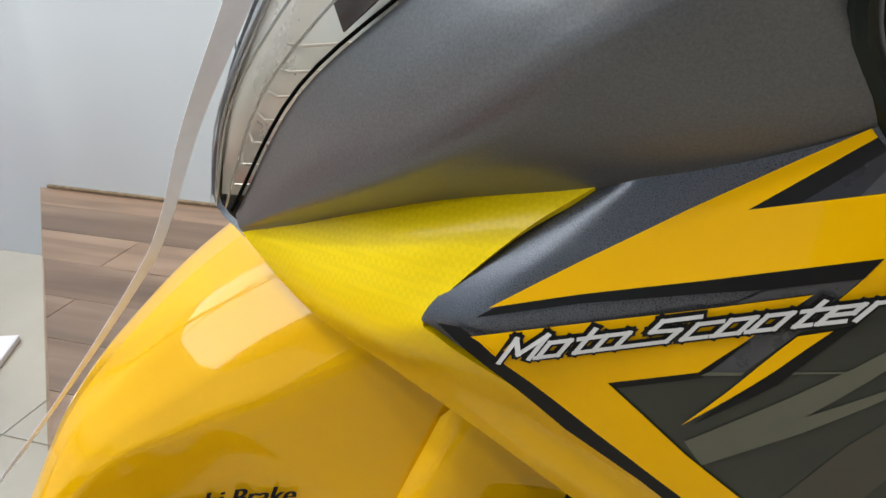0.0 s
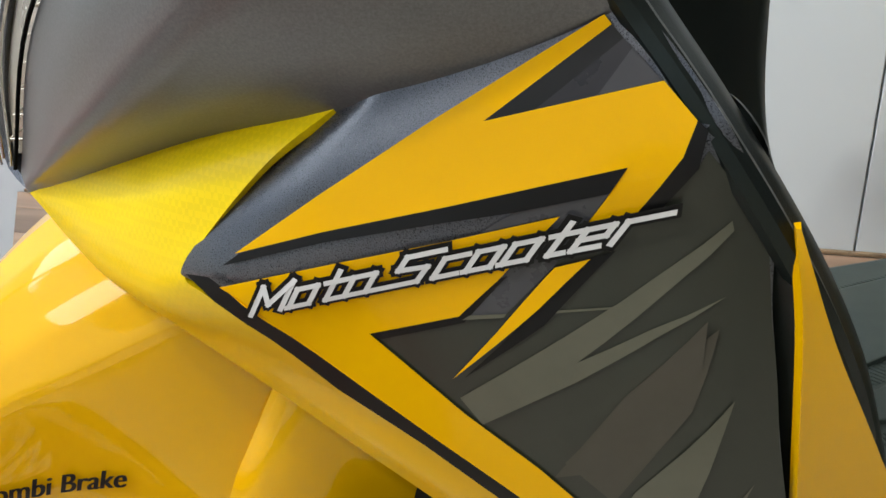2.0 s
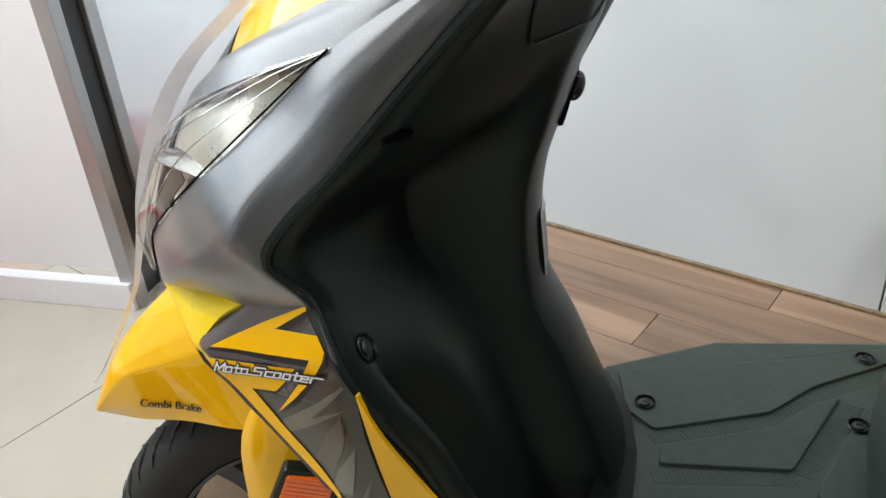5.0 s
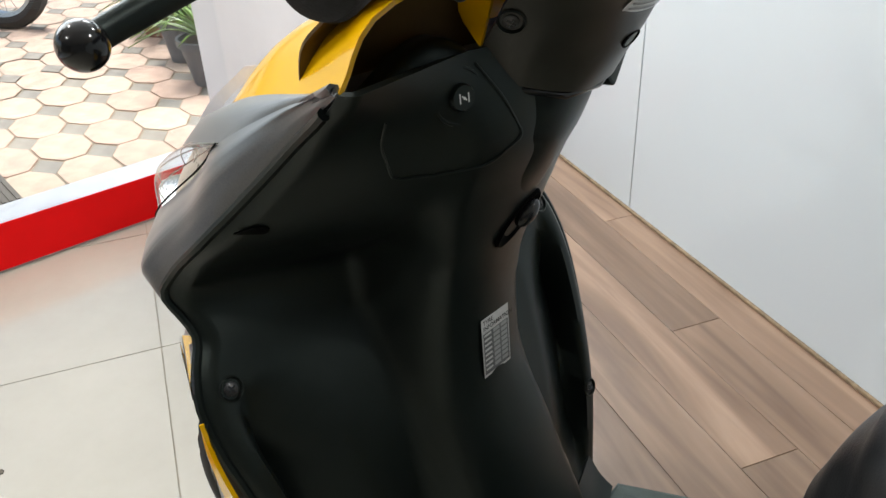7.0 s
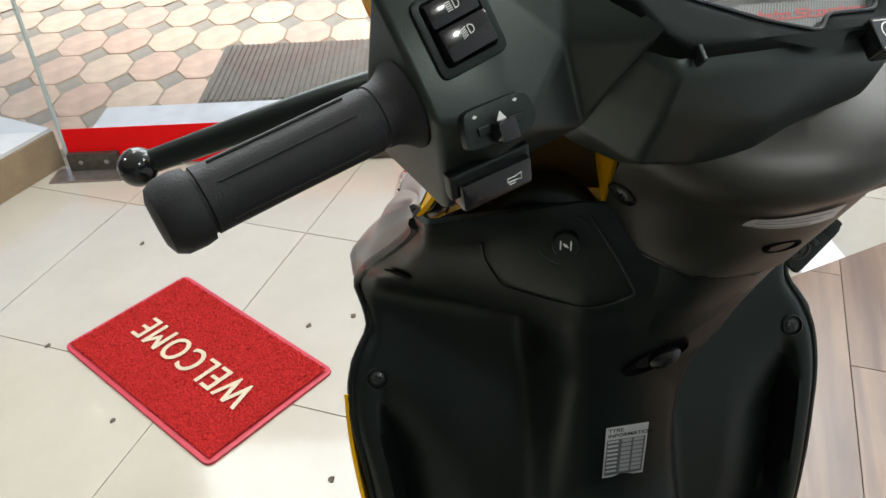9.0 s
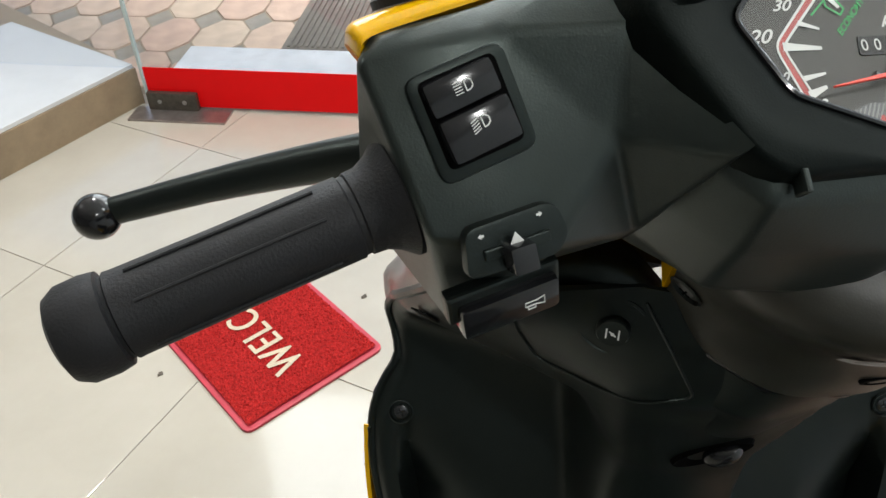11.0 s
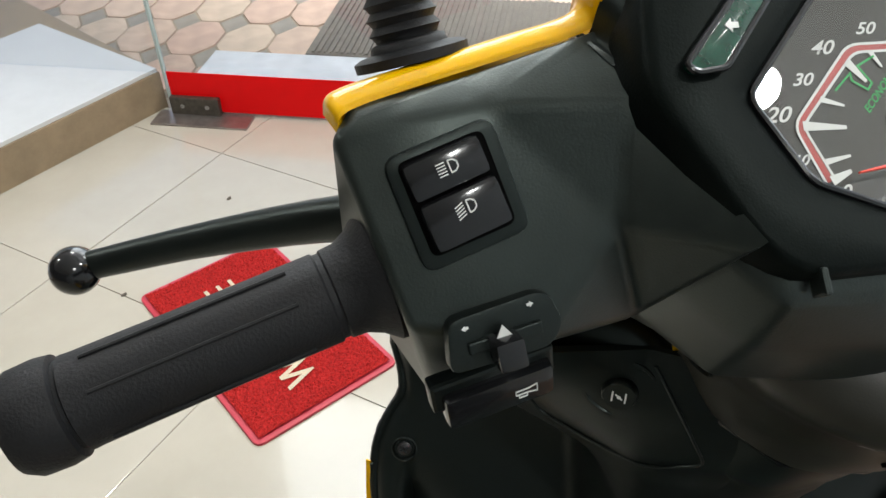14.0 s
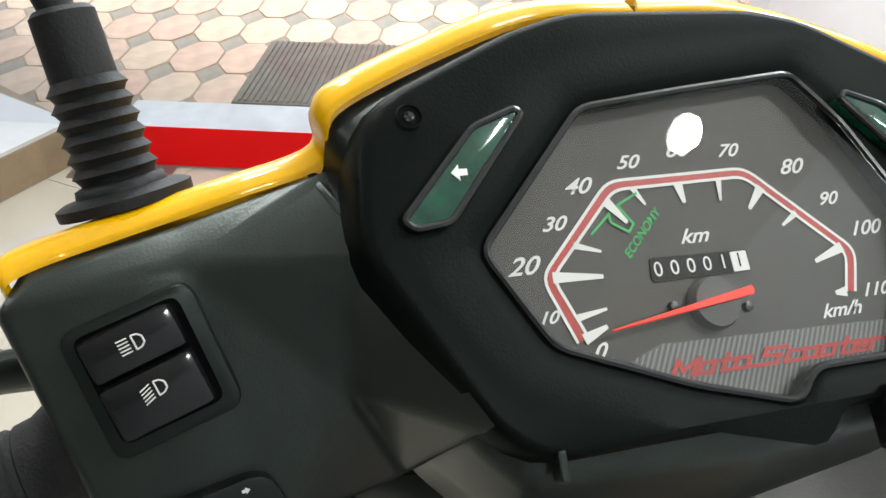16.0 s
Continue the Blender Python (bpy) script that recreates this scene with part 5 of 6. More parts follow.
def on_low(p, lift=.0008):
    """A frame on the steering cover nearest to a point of the handlebar frame."""
    q, n, *_ = tree_low.find_nearest(HP(p))
    if n.dot(Vector((1, 0, .3))) < 0:
        n = -n
    x = (BARL.to_3x3() @ Vector((1, 0, 0)))
    x = (x - n * x.dot(n)).normalized()
    y = n.cross(x)
    q = q + n * lift
    return Matrix(((x.x, y.x, n.x, q.x), (x.y, y.y, n.y, q.y), (x.z, y.z, n.z, q.z), (0, 0, 0, 1)))



def wrapped(x0, x1, y0, y1, lift):
    """A slip of paper laid on the steering cover."""
    bm = bmesh.new()
    nx, ny = 16, 5
    g_ = []
    for i in range(nx + 1):
        col = []
        for j in range(ny + 1):
            p = LABEL @ Vector((x0 + (x1 - x0) * i / nx, y0 + (y1 - y0) * j / ny, 0))
            q, n, *_ = tree_low.find_nearest(p)
            n = n if n.dot(Vector((1, 0, .3))) > 0 else -n
            col.append(bm.verts.new(q + n * lift))
        g_.append(col)
    for i in range(nx):
        for j in range(ny):
            bm.faces.new((g_[i][j], g_[i + 1][j], g_[i + 1][j + 1], g_[i][j + 1]))
    return bm


LABEL = on_low((.067, -.119, -.088), .004) @ pose(0, 0, 0, 0, 0, 6)
st = part("warning_label", wrapped(-.032, .032, -.0075, .0075, .0012), SILVERP, low, "pale paper warning label", True)
faint = mat("faint_print", (0.25, 0.25, 0.25), 0.6)
for k in range(3):
    part("print_bar", wrapped(-.028, .024 - k * .006, .0028 - k * .0042, .0042 - k * .0042, .0018), faint, st)
m = on_low((.081, -.120, -.121), .0032)
part("key_hole", revolve([(.0125, -.003), (.0120, .0), (.0100, .0004), (.0095, -.0006), (0, -.0006)], 20, m @ Matrix.Diagonal((1.15, .62, 1, 1))), HOLE, low, "", True)
screw(on_low(BARL.inverted() @ L((.1634, .050, .9386)), .0008), low, .0075)
part("collar_gap", tube([L(p) for p in ((.122, .050, .897), (.150, .033, .886), (.173, .0, .876), (.175, -.040, .874), (.169, -.0645, .879), (.152, -.096, .899))], .0035, 10), GLOSSBLACK, low, "dark gap above the column", True)
lx_ = Vector((-.0024, .0173, .0198)).normalized()
ln_ = Vector((.86, .10, .30))
ln_ = (ln_ - lx_ * ln_.dot(lx_)).normalized()
ly_ = ln_.cross(lx_)
lo_ = L((.1585, -.0825, .8850))
m = Matrix(((lx_.x, ly_.x, ln_.x, lo_.x), (lx_.y, ly_.y, ln_.y, lo_.y), (lx_.z, ly_.z, ln_.z, lo_.z), (0, 0, 0, 1)))
lock = part("ignition_lock", plate(rounded([(-.024, -.017), (.020, -.016), (.026, .008), (-.018, .013)], .006), -.030, .003, .002, m), BLACKSOFT, scooter, "black ignition lock with a steel barrel", True)
part("barrel", revolve([(.0085, .003), (.0083, .0062), (.0066, .0066), (.0060, .0054), (0, .0054)], 24, m @ pose(-.0085, 0, 0)), DARKMETAL, lock, "steel lock barrel", True)
part("key_slot", boxed((-.0042, -.0009, .0055), (.0042, .0009, .0058), 0, m @ pose(-.0085, 0, 0, 0, 0, 60)), DECALBLACK, lock)
part("lock_lever", boxed((-.001, -.004, .003), (.004, .004, .012), .0015, m), GLOSSBLACK, lock, "small black shutter lever", True)
part("lock_button", boxed((.010, -.008, .002), (.022, .008, .010), .002, m), BLACKSOFT, lock, "", True)

# instrument surround: a broad black frame round the glass
glass_out = [(-.050, .000), (-.035, -.027), (.002, -.042), (.033, -.051), (.0405, -.0425), (.072, -.0425), (.086, -.020), (.089, .002), (.074, .030), (.060, .0465), (.020, .0425), (-.014, .0385)]
surr_out = [(-.084, .003), (-.058, -.046), (-.046, -.056), (.084, -.056), (.096, -.046), (.122, .003), (.119, .036), (.112, .044), (.070, .066), (.050, .070), (-.012, .070), (-.032, .064), (-.074, .044), (-.081, .034)]


def ring(outer, inner, zo, zi, extra=()):
    """A frame between two outlines given as angles about the middle."""
    n = 96
    cx, cy = CX, .003

    def at(poly, a):
        d = Vector((math.cos(a), math.sin(a)))
        best = None
        for i in range(len(poly)):
            p, q = Vector(poly[i]) - Vector((cx, cy)), Vector(poly[(i + 1) % len(poly)]) - Vector((cx, cy))
            e = q - p
            den = d.x * e.y - d.y * e.x
            if abs(den) < 1e-12:
                continue
            t = (p.x * e.y - p.y * e.x) / den
            s = (p.x * d.y - p.y * d.x) / den
            if t > 0 and -1e-9 <= s <= 1 + 1e-9 and (best is None or t < best):
                best = t
        return d * best + Vector((cx, cy))
    bm = bmesh.new()
    loops = [(outer, 1.0, zo)] + list(extra) + [(inner, 1.0, zi)]
    rings = []
    for poly, f, z in loops:
        r = []
        for k in range(n):
            p = at(poly, 2 * math.pi * k / n)
            c = Vector((cx, cy))
            p = c + (p - c) * f
            r.append(bm.verts.new((p.x, p.y, z(p) if callable(z) else z)))
        rings.append(r)
    for a, b in zip(rings[:-1], rings[1:]):
        for k in range(n):
            bm.faces.new((a[k], a[(k + 1) % n], b[(k + 1) % n], b[k]))
    return bm


g_r = rounded(glass_out, .004, 3)
s_r = rounded(surr_out, .006, 3)
bm = ring(s_r, g_r, -.016, -.003, ((s_r, .992, -.003), (s_r, .978, .0032), (s_r, .962, .0054), (s_r, .935, .0062), (g_r, 1.24, .0056), (g_r, 1.12, .0048), (g_r, 1.04, .0040), (g_r, 1.012, .0030)))
surround = part("instrument_surround", H(bm), SURR, scooter, "black grained surround of the instrument", True, angle=50)
for sx in (-.040, CX * 2 + .040):
    part("moulding_nib", H(boxed((sx - .0012, -.060, .000), (sx + .0012, -.052, .0068), .0008)), BLACK, surround)
# instrument: face, print, needle, glass
face = part("instrument", H(plate(g_r, -.006, -.003)), CLEARDARK, scooter, "speedometer with a dark face and white figures")
Z = -.0027


def face_line(pts, w, material, z=Z, name="print"):
    bm = bmesh.new()
    pts = [Vector((p[0], p[1])) for p in pts]
    ls = []
    for i, p in enumerate(pts):
        a = (p - pts[i - 1]).normalized() if i else (pts[1] - p).normalized()
        b = (pts[i + 1] - p).normalized() if i + 1 < len(pts) else a
        t = (a + b).normalized()
        nrm = Vector((-t.y, t.x)) / max(.5, math.sqrt((1 + a.dot(b)) / 2))
        ls.append((bm.verts.new((p.x + nrm.x * w / 2, p.y + nrm.y * w / 2, z)), bm.verts.new((p.x - nrm.x * w / 2, p.y - nrm.y * w / 2, z))))
    for (a, b), (c, d) in zip(ls[:-1], ls[1:]):
        bm.faces.new((a, b, d, c))
    return part(name, H(bm), material, face)


arc = [(-.0255, -.0262), (-.0322, -.0075), (-.0065, .0182), (.0400, .0190), (.0716, -.0098), (.0672, -.0225)]
inn = [(-.0222, -.0250), (-.0290, -.0078), (-.0050, .0155), (.0388, .0163), (.0680, -.0103), (.0640, -.0222)]


arc, inn = softened(arc, .0042), softened(inn, .0034)
mid = [((a[0] + b[0]) / 2, (a[1] + b[1]) / 2) for a, b in zip(arc, inn)]
face_line(mid, .0022, REDPRINT, Z)
face_line(arc, .0009, WHITE, Z + .0001)
face_line(inn, .0009, WHITE, Z + .0001)
ticks = [((-.0235, -.0255), (-.0160, -.0228), 1), ((-.0240, -.0195), (-.0150, -.0180), 0), ((-.0290, -.0078), (-.0140, -.0090), 1), ((-.0210, .0005), (-.0130, -.0020), 0), ((-.0085, .0125), (-.0030, .0055), 1), ((.0010, .0157), (.0040, .0102), 0), ((.0160, .0160), (.0168, .0098), 1), ((.0300, .0161), (.0290, .0095), 0), ((.0440, .0125), (.0380, .0060), 1), ((.0540, .0035), (.0480, .0000), 0), ((.0670, -.0085), (.0560, -.0120), 1), ((.0640, -.0222), (.0600, -.0222), 1)]
for a, b, big in ticks:
    bm = bmesh.new()
    d = Vector((b[0] - a[0], b[1] - a[1]))
    nrm = Vector((-d.y, d.x)).normalized()
    w0, w1 = (.0016, .0006) if big else (.0010, .0004)
    bm.faces.new([bm.verts.new((q[0] + nrm.x * s, q[1] + nrm.y * s, Z + .00015)) for q, s in ((a, w0), (a, -w0), (b, -w1), (b, w1))])
    part("tick", H(bm), WHITE, face)
for txt, x, y, s in (("0", -.0204, -.0293, .0058), ("10", -.0330, -.0186, .0046), ("20", -.0375, -.0040, .0068), ("30", -.0261, .0070, .0056), ("40", -.0167, .0173, .0064), ("50", .0008, .0234, .0056), ("60", .0179, .0262, .0064), ("70", .0352, .0248, .0056), ("80", .0561, .0181, .0066), ("90", .0663, .0069, .0056), ("100", .0769, -.0035, .0062), ("110", .0741, -.0227, .0054), ("km", .0169, -.0004, .0060), ("km/h", .0602, -.0273, .0056)):
    bm = lettering(txt, s * 1.02, .50, bold=.00010)
    bmesh.ops.transform(bm, matrix=Matrix.Translation((x, y, Z)) @ Matrix.Diagonal((1.22, 1, 1, 1)), verts=bm.verts)
    part("figure", H(bm), WHITE, face)
bm = lettering("ECONOMY", .0036, .2, bold=.00006)
bmesh.ops.transform(bm, matrix=pose(.0010, .0020, Z, 0, 0, 44), verts=bm.verts)
part("figure", H(bm), GREENP, face)
face_line([(-.0150, .0030), (-.0082, .0085), (-.0082, .0060), (-.0032, .0028), (-.0012, .0050), (-.0050, .0108), (.0020, .0140)], .0007, GREENP, Z + .0002)
quads, full = stroke_words("Moto Scooter", .0042, .55, .0010)
bm = bmesh.new()
for i_, qd in enumerate(quads):
    bm.faces.new([bm.verts.new((-.0005 + p.x / full * .073, -.0390 - p.x / full * .0010 + p.y, Z + .0003 + i_ * 2e-6)) for p in qd])
part("figure", H(bm), REDPRINT, face, "red italic words")
part("print_band", H(plate([(-.0115, -.0330), (-.0012, -.0295), (.0780, -.0320), (.0720, -.0415), (.0405, -.0420), (.0330, -.0495), (.0020, -.0410)], -.0029, -.00275)), mat("carbon_print", (0.085, 0.085, 0.085), 0.4, 0, 0.2, 1500), face, "silver-grey woven print band")
# slanting weave on the band
band_edge = [(-.0115, -.0330), (-.0012, -.0295), (.0780, -.0320), (.0720, -.0415), (.0405, -.0420), (.0330, -.0495), (.0020, -.0410)]


def in_band(x, y):
    hit = False
    for (xa, ya), (xb, yb) in zip(band_edge, band_edge[1:] + band_edge[:1]):
        if (ya > y) != (yb > y) and x < (xb - xa) * (y - ya) / (yb - ya) + xa:
            hit = not hit
    return hit


bm = bmesh.new()
for k in range(62):
    run = [-.050 + i * .0004 for i in range(52)]
    run = [y for y in run if in_band(-.030 + k * .0018 + (y + .050) * .55, y)]
    if len(run) > 2:
        lo, hi = run[0], run[-1]
        x0, x1 = (-.030 + k * .0018 + (y + .050) * .55 for y in (lo, hi))
        bm.faces.new([bm.verts.new((x, y, -.00272)) for x, y in ((x0, lo), (x0 + .0008, lo), (x1 + .0008, hi), (x1, hi))])
part("print_weave", H(bm), mat("carbon_print_light", (0.19, 0.19, 0.185), 0.4), face, "pale slanting stripes")
part("odometer_window", H(plate(rounded([(.0005, -.0124), (.0325, -.0124), (.0335, -.0060), (.0012, -.0054)], .001), -.0029, -.0025)), DECALBLACK, face)
for k, ch in enumerate("000011"):
    x = .0030 + k * .00535
    if k == 5:
        part("drum", H(boxed((x - .0025, -.0122, -.0026), (x + .0030, -.0063, -.0023), .0003)), WHITE, face, "white last drum")
    bm = lettering(ch, .0060)
    bmesh.ops.transform(bm, matrix=Matrix.Translation((x, -.0091, -.0022)), verts=bm.verts)
    part("figure", H(bm), DECALBLACK if k == 5 else WHITE, face)
part("needle_boss", H(revolve([(0, .0012), (.0070, .0010), (.0076, -.0004), (.0076, -.003)], 32, pose(.0175, -.0205, 0))), mat("boss_grey", (0.075, 0.073, 0.068), 0.5), face, "", True)
part("needle", H(plate([(-.0172, -.0250), (-.0172, -.0244), (.0284, -.0172), (.0290, -.0186), (.0285, -.0200)], .0012, .0024, .0003)), NEEDLE, face, "orange-red needle")
for x, y in ((.0286, -.0227), (.0050, -.0200)):
    part("face_screw", H(revolve([(0, .0006), (.0014, .0004), (.0016, -.002)], 12, pose(x, y, -.0015))), DARKMETAL, face)
bm = bmesh.new()
bm.faces.new([bm.verts.new((x, y, .0036)) for x, y in g_r])
g = part("glass", H(bm), TINTGLASS, face, "clear glass")
g.visible_shadow = False
part("glass_rim", H(tube([(p[0], p[1], .0036) for p in g_r + g_r[:1]], .0012, 8, cap=False)), GLOSSBLACK, face, "", True)
# green turn lamps either side
for side in (1, -1):
    def X(x):
        return x if side > 0 else 2 * CX - x
    tp = [(X(-.0705), .0085), (X(-.0675), .0060), (X(-.0580), .0072), (X(-.0335), .0355), (X(-.0355), .0372), (X(-.0480), .0325)]
    tl = part("turn_lamp", H(plate(rounded(tp, .002), .002, .0086, .0010)), GREENL, surround, "green turn signal tell-tale with a pale arrow", True)
    part("tell_tale_rim", H(tube([(p[0], p[1], .0084) for p in rounded(tp, .002) + rounded(tp, .002)[:1]], .0011, 8, cap=False)), GLOSSBLACK, tl, "", True)
    ap = [(-.0022, 0), (0, .0022), (0, .0009), (.0022, .0009), (.0022, -.0009), (0, -.0009), (0, -.0022)]
    part("arrow", H(plate([(X(-.0540) + side * x, .0200 + y) for x, y in ap], .0087, .0091)), WHITE, tl)
screw(BARL @ pose(-.064, .037, .0058), surround, .0028)
# emblem plate at the foot of the surround
em = part("lamp_plate", H(plate(rounded([(.058, -.068), (.076, -.068), (.076, -.050), (.058, -.050)], .002), .000, .0095, .0008)), GLOSSBLACK, surround, "small black square plate with white marks")
part("mark", H(plate([(.0595, -.0665), (.0745, -.0665), (.0745, -.0660), (.0595, -.0660)], .0095, .0097)), WHITE, em)
part("mark", H(plate([(.0595, -.0520), (.0745, -.0520), (.0745, -.0515), (.0595, -.0515)], .0095, .0097)), WHITE, em)
part("mark", H(revolve([(.004, .0096), (.0048, .0096)], 20, pose(.067, -.0575, 0))), WHITE, em)
part("mark", H(boxed((.063, -.0645, .0095), (.071, -.0630, .0097))), WHITE, em)

# yellow front cover of the handlebar: a glossy lip round the black cover
lip = [(-.166, .006, -.026), (-.1655, .009, -.0205), (-.160, .0125, -.021), (-.145, .0175, -.022), (-.110, .027, -.021), (-.084, .034, -.018), (-.0835, .040, -.006), (-.076, .0475, -.003), (-.040, .064, -.004), (-.012, .073, -.006), (CX, .074, -.007)]
for side in (1, -1):
    def X3(p):
        return (p[0] if side > 0 else 2 * CX - p[0], p[1], p[2])
    rows = [[X3(p) for p in lip], [X3((p[0] - .0012, p[1] + .0020, p[2] + .0004)) for p in lip], [X3((p[0] - .0030, p[1] + .0075, p[2] - .0035)) for p in lip], [X3((p[0] * .985 - .002, p[1] + .011, p[2] - .018)) for p in lip], [X3((p[0] * .82, p[1] + .010, p[2] - .075)) for p in lip], [X3((p[0] * .55 - .01, p[1] - .000, p[2] * .6 - .130)) for p in lip]]
    yc = part("handlebar_cover", H(sheet(rows, 60, 16, .002, towards=(CX, 0, -.06))), YELLOW, scooter, "glossy yellow front cover of the handlebar", True, angle=70)
    fill = [[X3(p) for p in ((-.0885, .0328, -.0197), (-.0865, .0331, -.0196), (-.084, .0335, -.0195), (-.0832, .0395, -.0085), (-.0755, .047, -.0055), (-.040, .0632, -.0065), (-.012, .0722, -.0075), (CX, .0732, -.0085))],
            [X3(p) for p in ((-.086, .026, -.0155), (-.084, .024, -.0135), (-.080, .022, -.0100), (-.077, .031, -.0020), (-.069, .041, -.0010), (-.037, .058, -.0010), (-.012, .066, -.0015), (CX, .067, -.0020))],
            [X3(p) for p in ((-.083, .018, -.0110), (-.080, .016, -.0085), (-.076, .014, -.0050), (-.070, .026, .0000), (-.062, .034, .0005), (-.034, .050, .0005), (-.012, .057, .0005), (CX, .058, .0005))]]
    part("cover_top", H(sheet(fill, 40, 8, .002, towards=(CX, 0, -.06))), BLACK, cover[0 if side > 0 else 1], "", True, angle=60)
# small yellow tongue beside the column
part("yellow_tongue", sheet(LL([[(.160, .0530, .985), (.1538, .0527, .9673), (.1470, .0532, .943), (.1399, .0541, .919)], [(.132, .0590, .985), (.1270, .0570, .9650), (.1215, .0545, .940), (.1392, .0543, .919)]]), 10, 4, .003), YELLOW, scooter, "small yellow tongue of the front cover", True)

# switches
ex = (Vector(hp[6]) - Vector(hp[7])).normalized()
n_sw = (Vector(hp[7]) - Vector(hp[0])).cross(Vector(hp[6]) - Vector(hp[7])).normalized()
if n_sw.z < 0:
    n_sw = -n_sw
tilt = Vector((math.cos(radians(22)), math.sin(radians(22)), 0))
ex = (tilt - n_sw * n_sw.dot(tilt)).normalized()
ey = n_sw.cross(ex)
c0 = Vector((-.1350, -.0152, -.0170))
c0 = c0 - n_sw * (c0 - Vector(hp[0])).dot(n_sw)
SWM = Matrix(((ex.x, ey.x, n_sw.x, c0.x), (ex.y, ey.y, n_sw.y, c0.y), (ex.z, ey.z, n_sw.z, c0.z), (0, 0, 0, 1)))
frame_out = rounded([(-.0178, -.0208), (.0170, -.0215), (.0184, .0146), (-.0164, .0155)], .005)
beam = part("beam_switch", H(plate(frame_out, -.002, .0026, .0016, SWM)), BLACK, sw, "black rocker switch with headlight marks", True)
part("well", H(plate(rounded([(-.0140, -.0168), (.0132, -.0174), (.0142, .0122), (-.0130, .0130)], .003), .0024, .0029, 0, SWM)), HOLE, beam)
for k, (y0, y1, z0, z1) in enumerate(((.0000, .0118, .0040, .0066), (-.0156, -.0006, .0085, .0088))):
    bm = boxed((-.0124, y0, .0), (.0120, y1, z1), .0022)
    bmesh.ops.transform(bm, matrix=SWM, verts=bm.verts)
    rk = part("rocker", H(bm), GLOSSBLACK, beam, "glossy black rocker half", True)
    yc_ = .0064 if k == 0 else -.0059
    pts = [(.0007, yc_ - .0019), (.0007, yc_ + .0019), (.0021, yc_ + .0017), (.0031, yc_ + .0008), (.0031, yc_ - .0008), (.0021, yc_ - .0017), (.0007, yc_ - .0019)]
    for a, b in zip(pts[:-1], pts[1:]):
        part("mark", H(tube([SWM @ Vector((*a, z1 + .0001)), SWM @ Vector((*b, z1 + .0001))], .00024, 5)), WHITE, rk)
    for q in range(5):
        yy = yc_ + .0018 - q * .0009
        dy = -.0009 if k else 0
        part("mark", H(tube([SWM @ Vector((-.0004, yy, z1 + .0001)), SWM @ Vector((-.0031, yy + dy, z1 + .0001))], .00020, 5)), WHITE, rk)
# turn signal slider
c1 = Vector((-.1217, -.0557, -.0363))
ez = Vector((.02, -.45, .89)).normalized()
ex1 = (Vector((.95, .22, 0)) - ez * ez.dot(Vector((.95, .22, 0)))).normalized()
ey1 = ez.cross(ex1)
SLM = Matrix(((ex1.x, ey1.x, ez.x, c1.x), (ex1.y, ey1.y, ez.y, c1.y), (ex1.z, ey1.z, ez.z, c1.z), (0, 0, 0, 1)))
slider = part("turn_switch", H(plate(rounded([(-.0190, -.0085), (.0140, -.0095), (.0195, -.0030), (.0165, .0075), (.0120, .0095), (-.0165, .0085)], .004), -.004, .0015, .001, SLM)), BLACKSOFT, sw, "black turn signal slider with white arrows", True)
part("rail", H(boxed((-.012, -.0035, .0012), (.012, .0005, .0030), .0006, SLM)), BLACKSOFT, slider)
part("thumb_lever", H(boxed((-.0058, -.0085, .001), (.0032, .0010, .0115), .0012, SLM)), GLOSSBLACK, slider, "", True)
part("mark", H(plate([(-.0042, .0012), (.0016, .0012), (-.0013, .0058)], .0100, .0104, 0, SLM @ pose(0, -.001, -.004))), WHITE, slider)
for s, x, y in ((1, -.0115, .0052), (-1, .0095, .0065)):
    part("mark", H(plate([(x - s * .0018, y), (x, y + .0014), (x, y + .0006), (x + s * .0014, y + .0006), (x + s * .0014, y - .0006), (x, y - .0006), (x, y - .0014)], .0015, .0018, 0, SLM @ pose(x * .3, y * .3, .0007) @ Matrix.Scale(.7, 4))), WHITE, slider)
# horn button
c2 = Vector((-.1158, -.0716, -.0680))
HOM = Matrix(((ex1.x, ey1.x, ez.x, c2.x), (ex1.y, ey1.y, ez.y, c2.y), (ex1.z, ey1.z, ez.z, c2.z), (0, 0, 0, 1))) @ pose(0, 0, 0, 25, 0, 2)
horn = part("horn_button", H(boxed((-.0210, -.0075, -.006), (.0180, .0075, .0050), .0025, HOM)), GLOSSBLACK, sw, "black horn button with a white horn mark", True)
for run in ([(.0035, -.0010), (.0035, .0010), (.0080, .0010), (.0112, .0019), (.0112, -.0018), (.0080, -.0010), (.0035, -.0010)], [(.0045, -.0010), (.0045, -.0026), (.0075, -.0026), (.0075, -.0010)]):
    part("mark", H(tube([HOM @ Vector((x, y, .0052)) for x, y in run], .00032, 5)), WHITE, horn)
part("well", H(boxed((-.0245, -.0015, -.006), (.0200, .0120, .0006), .0015, HOM)), BLACKSOFT, horn)

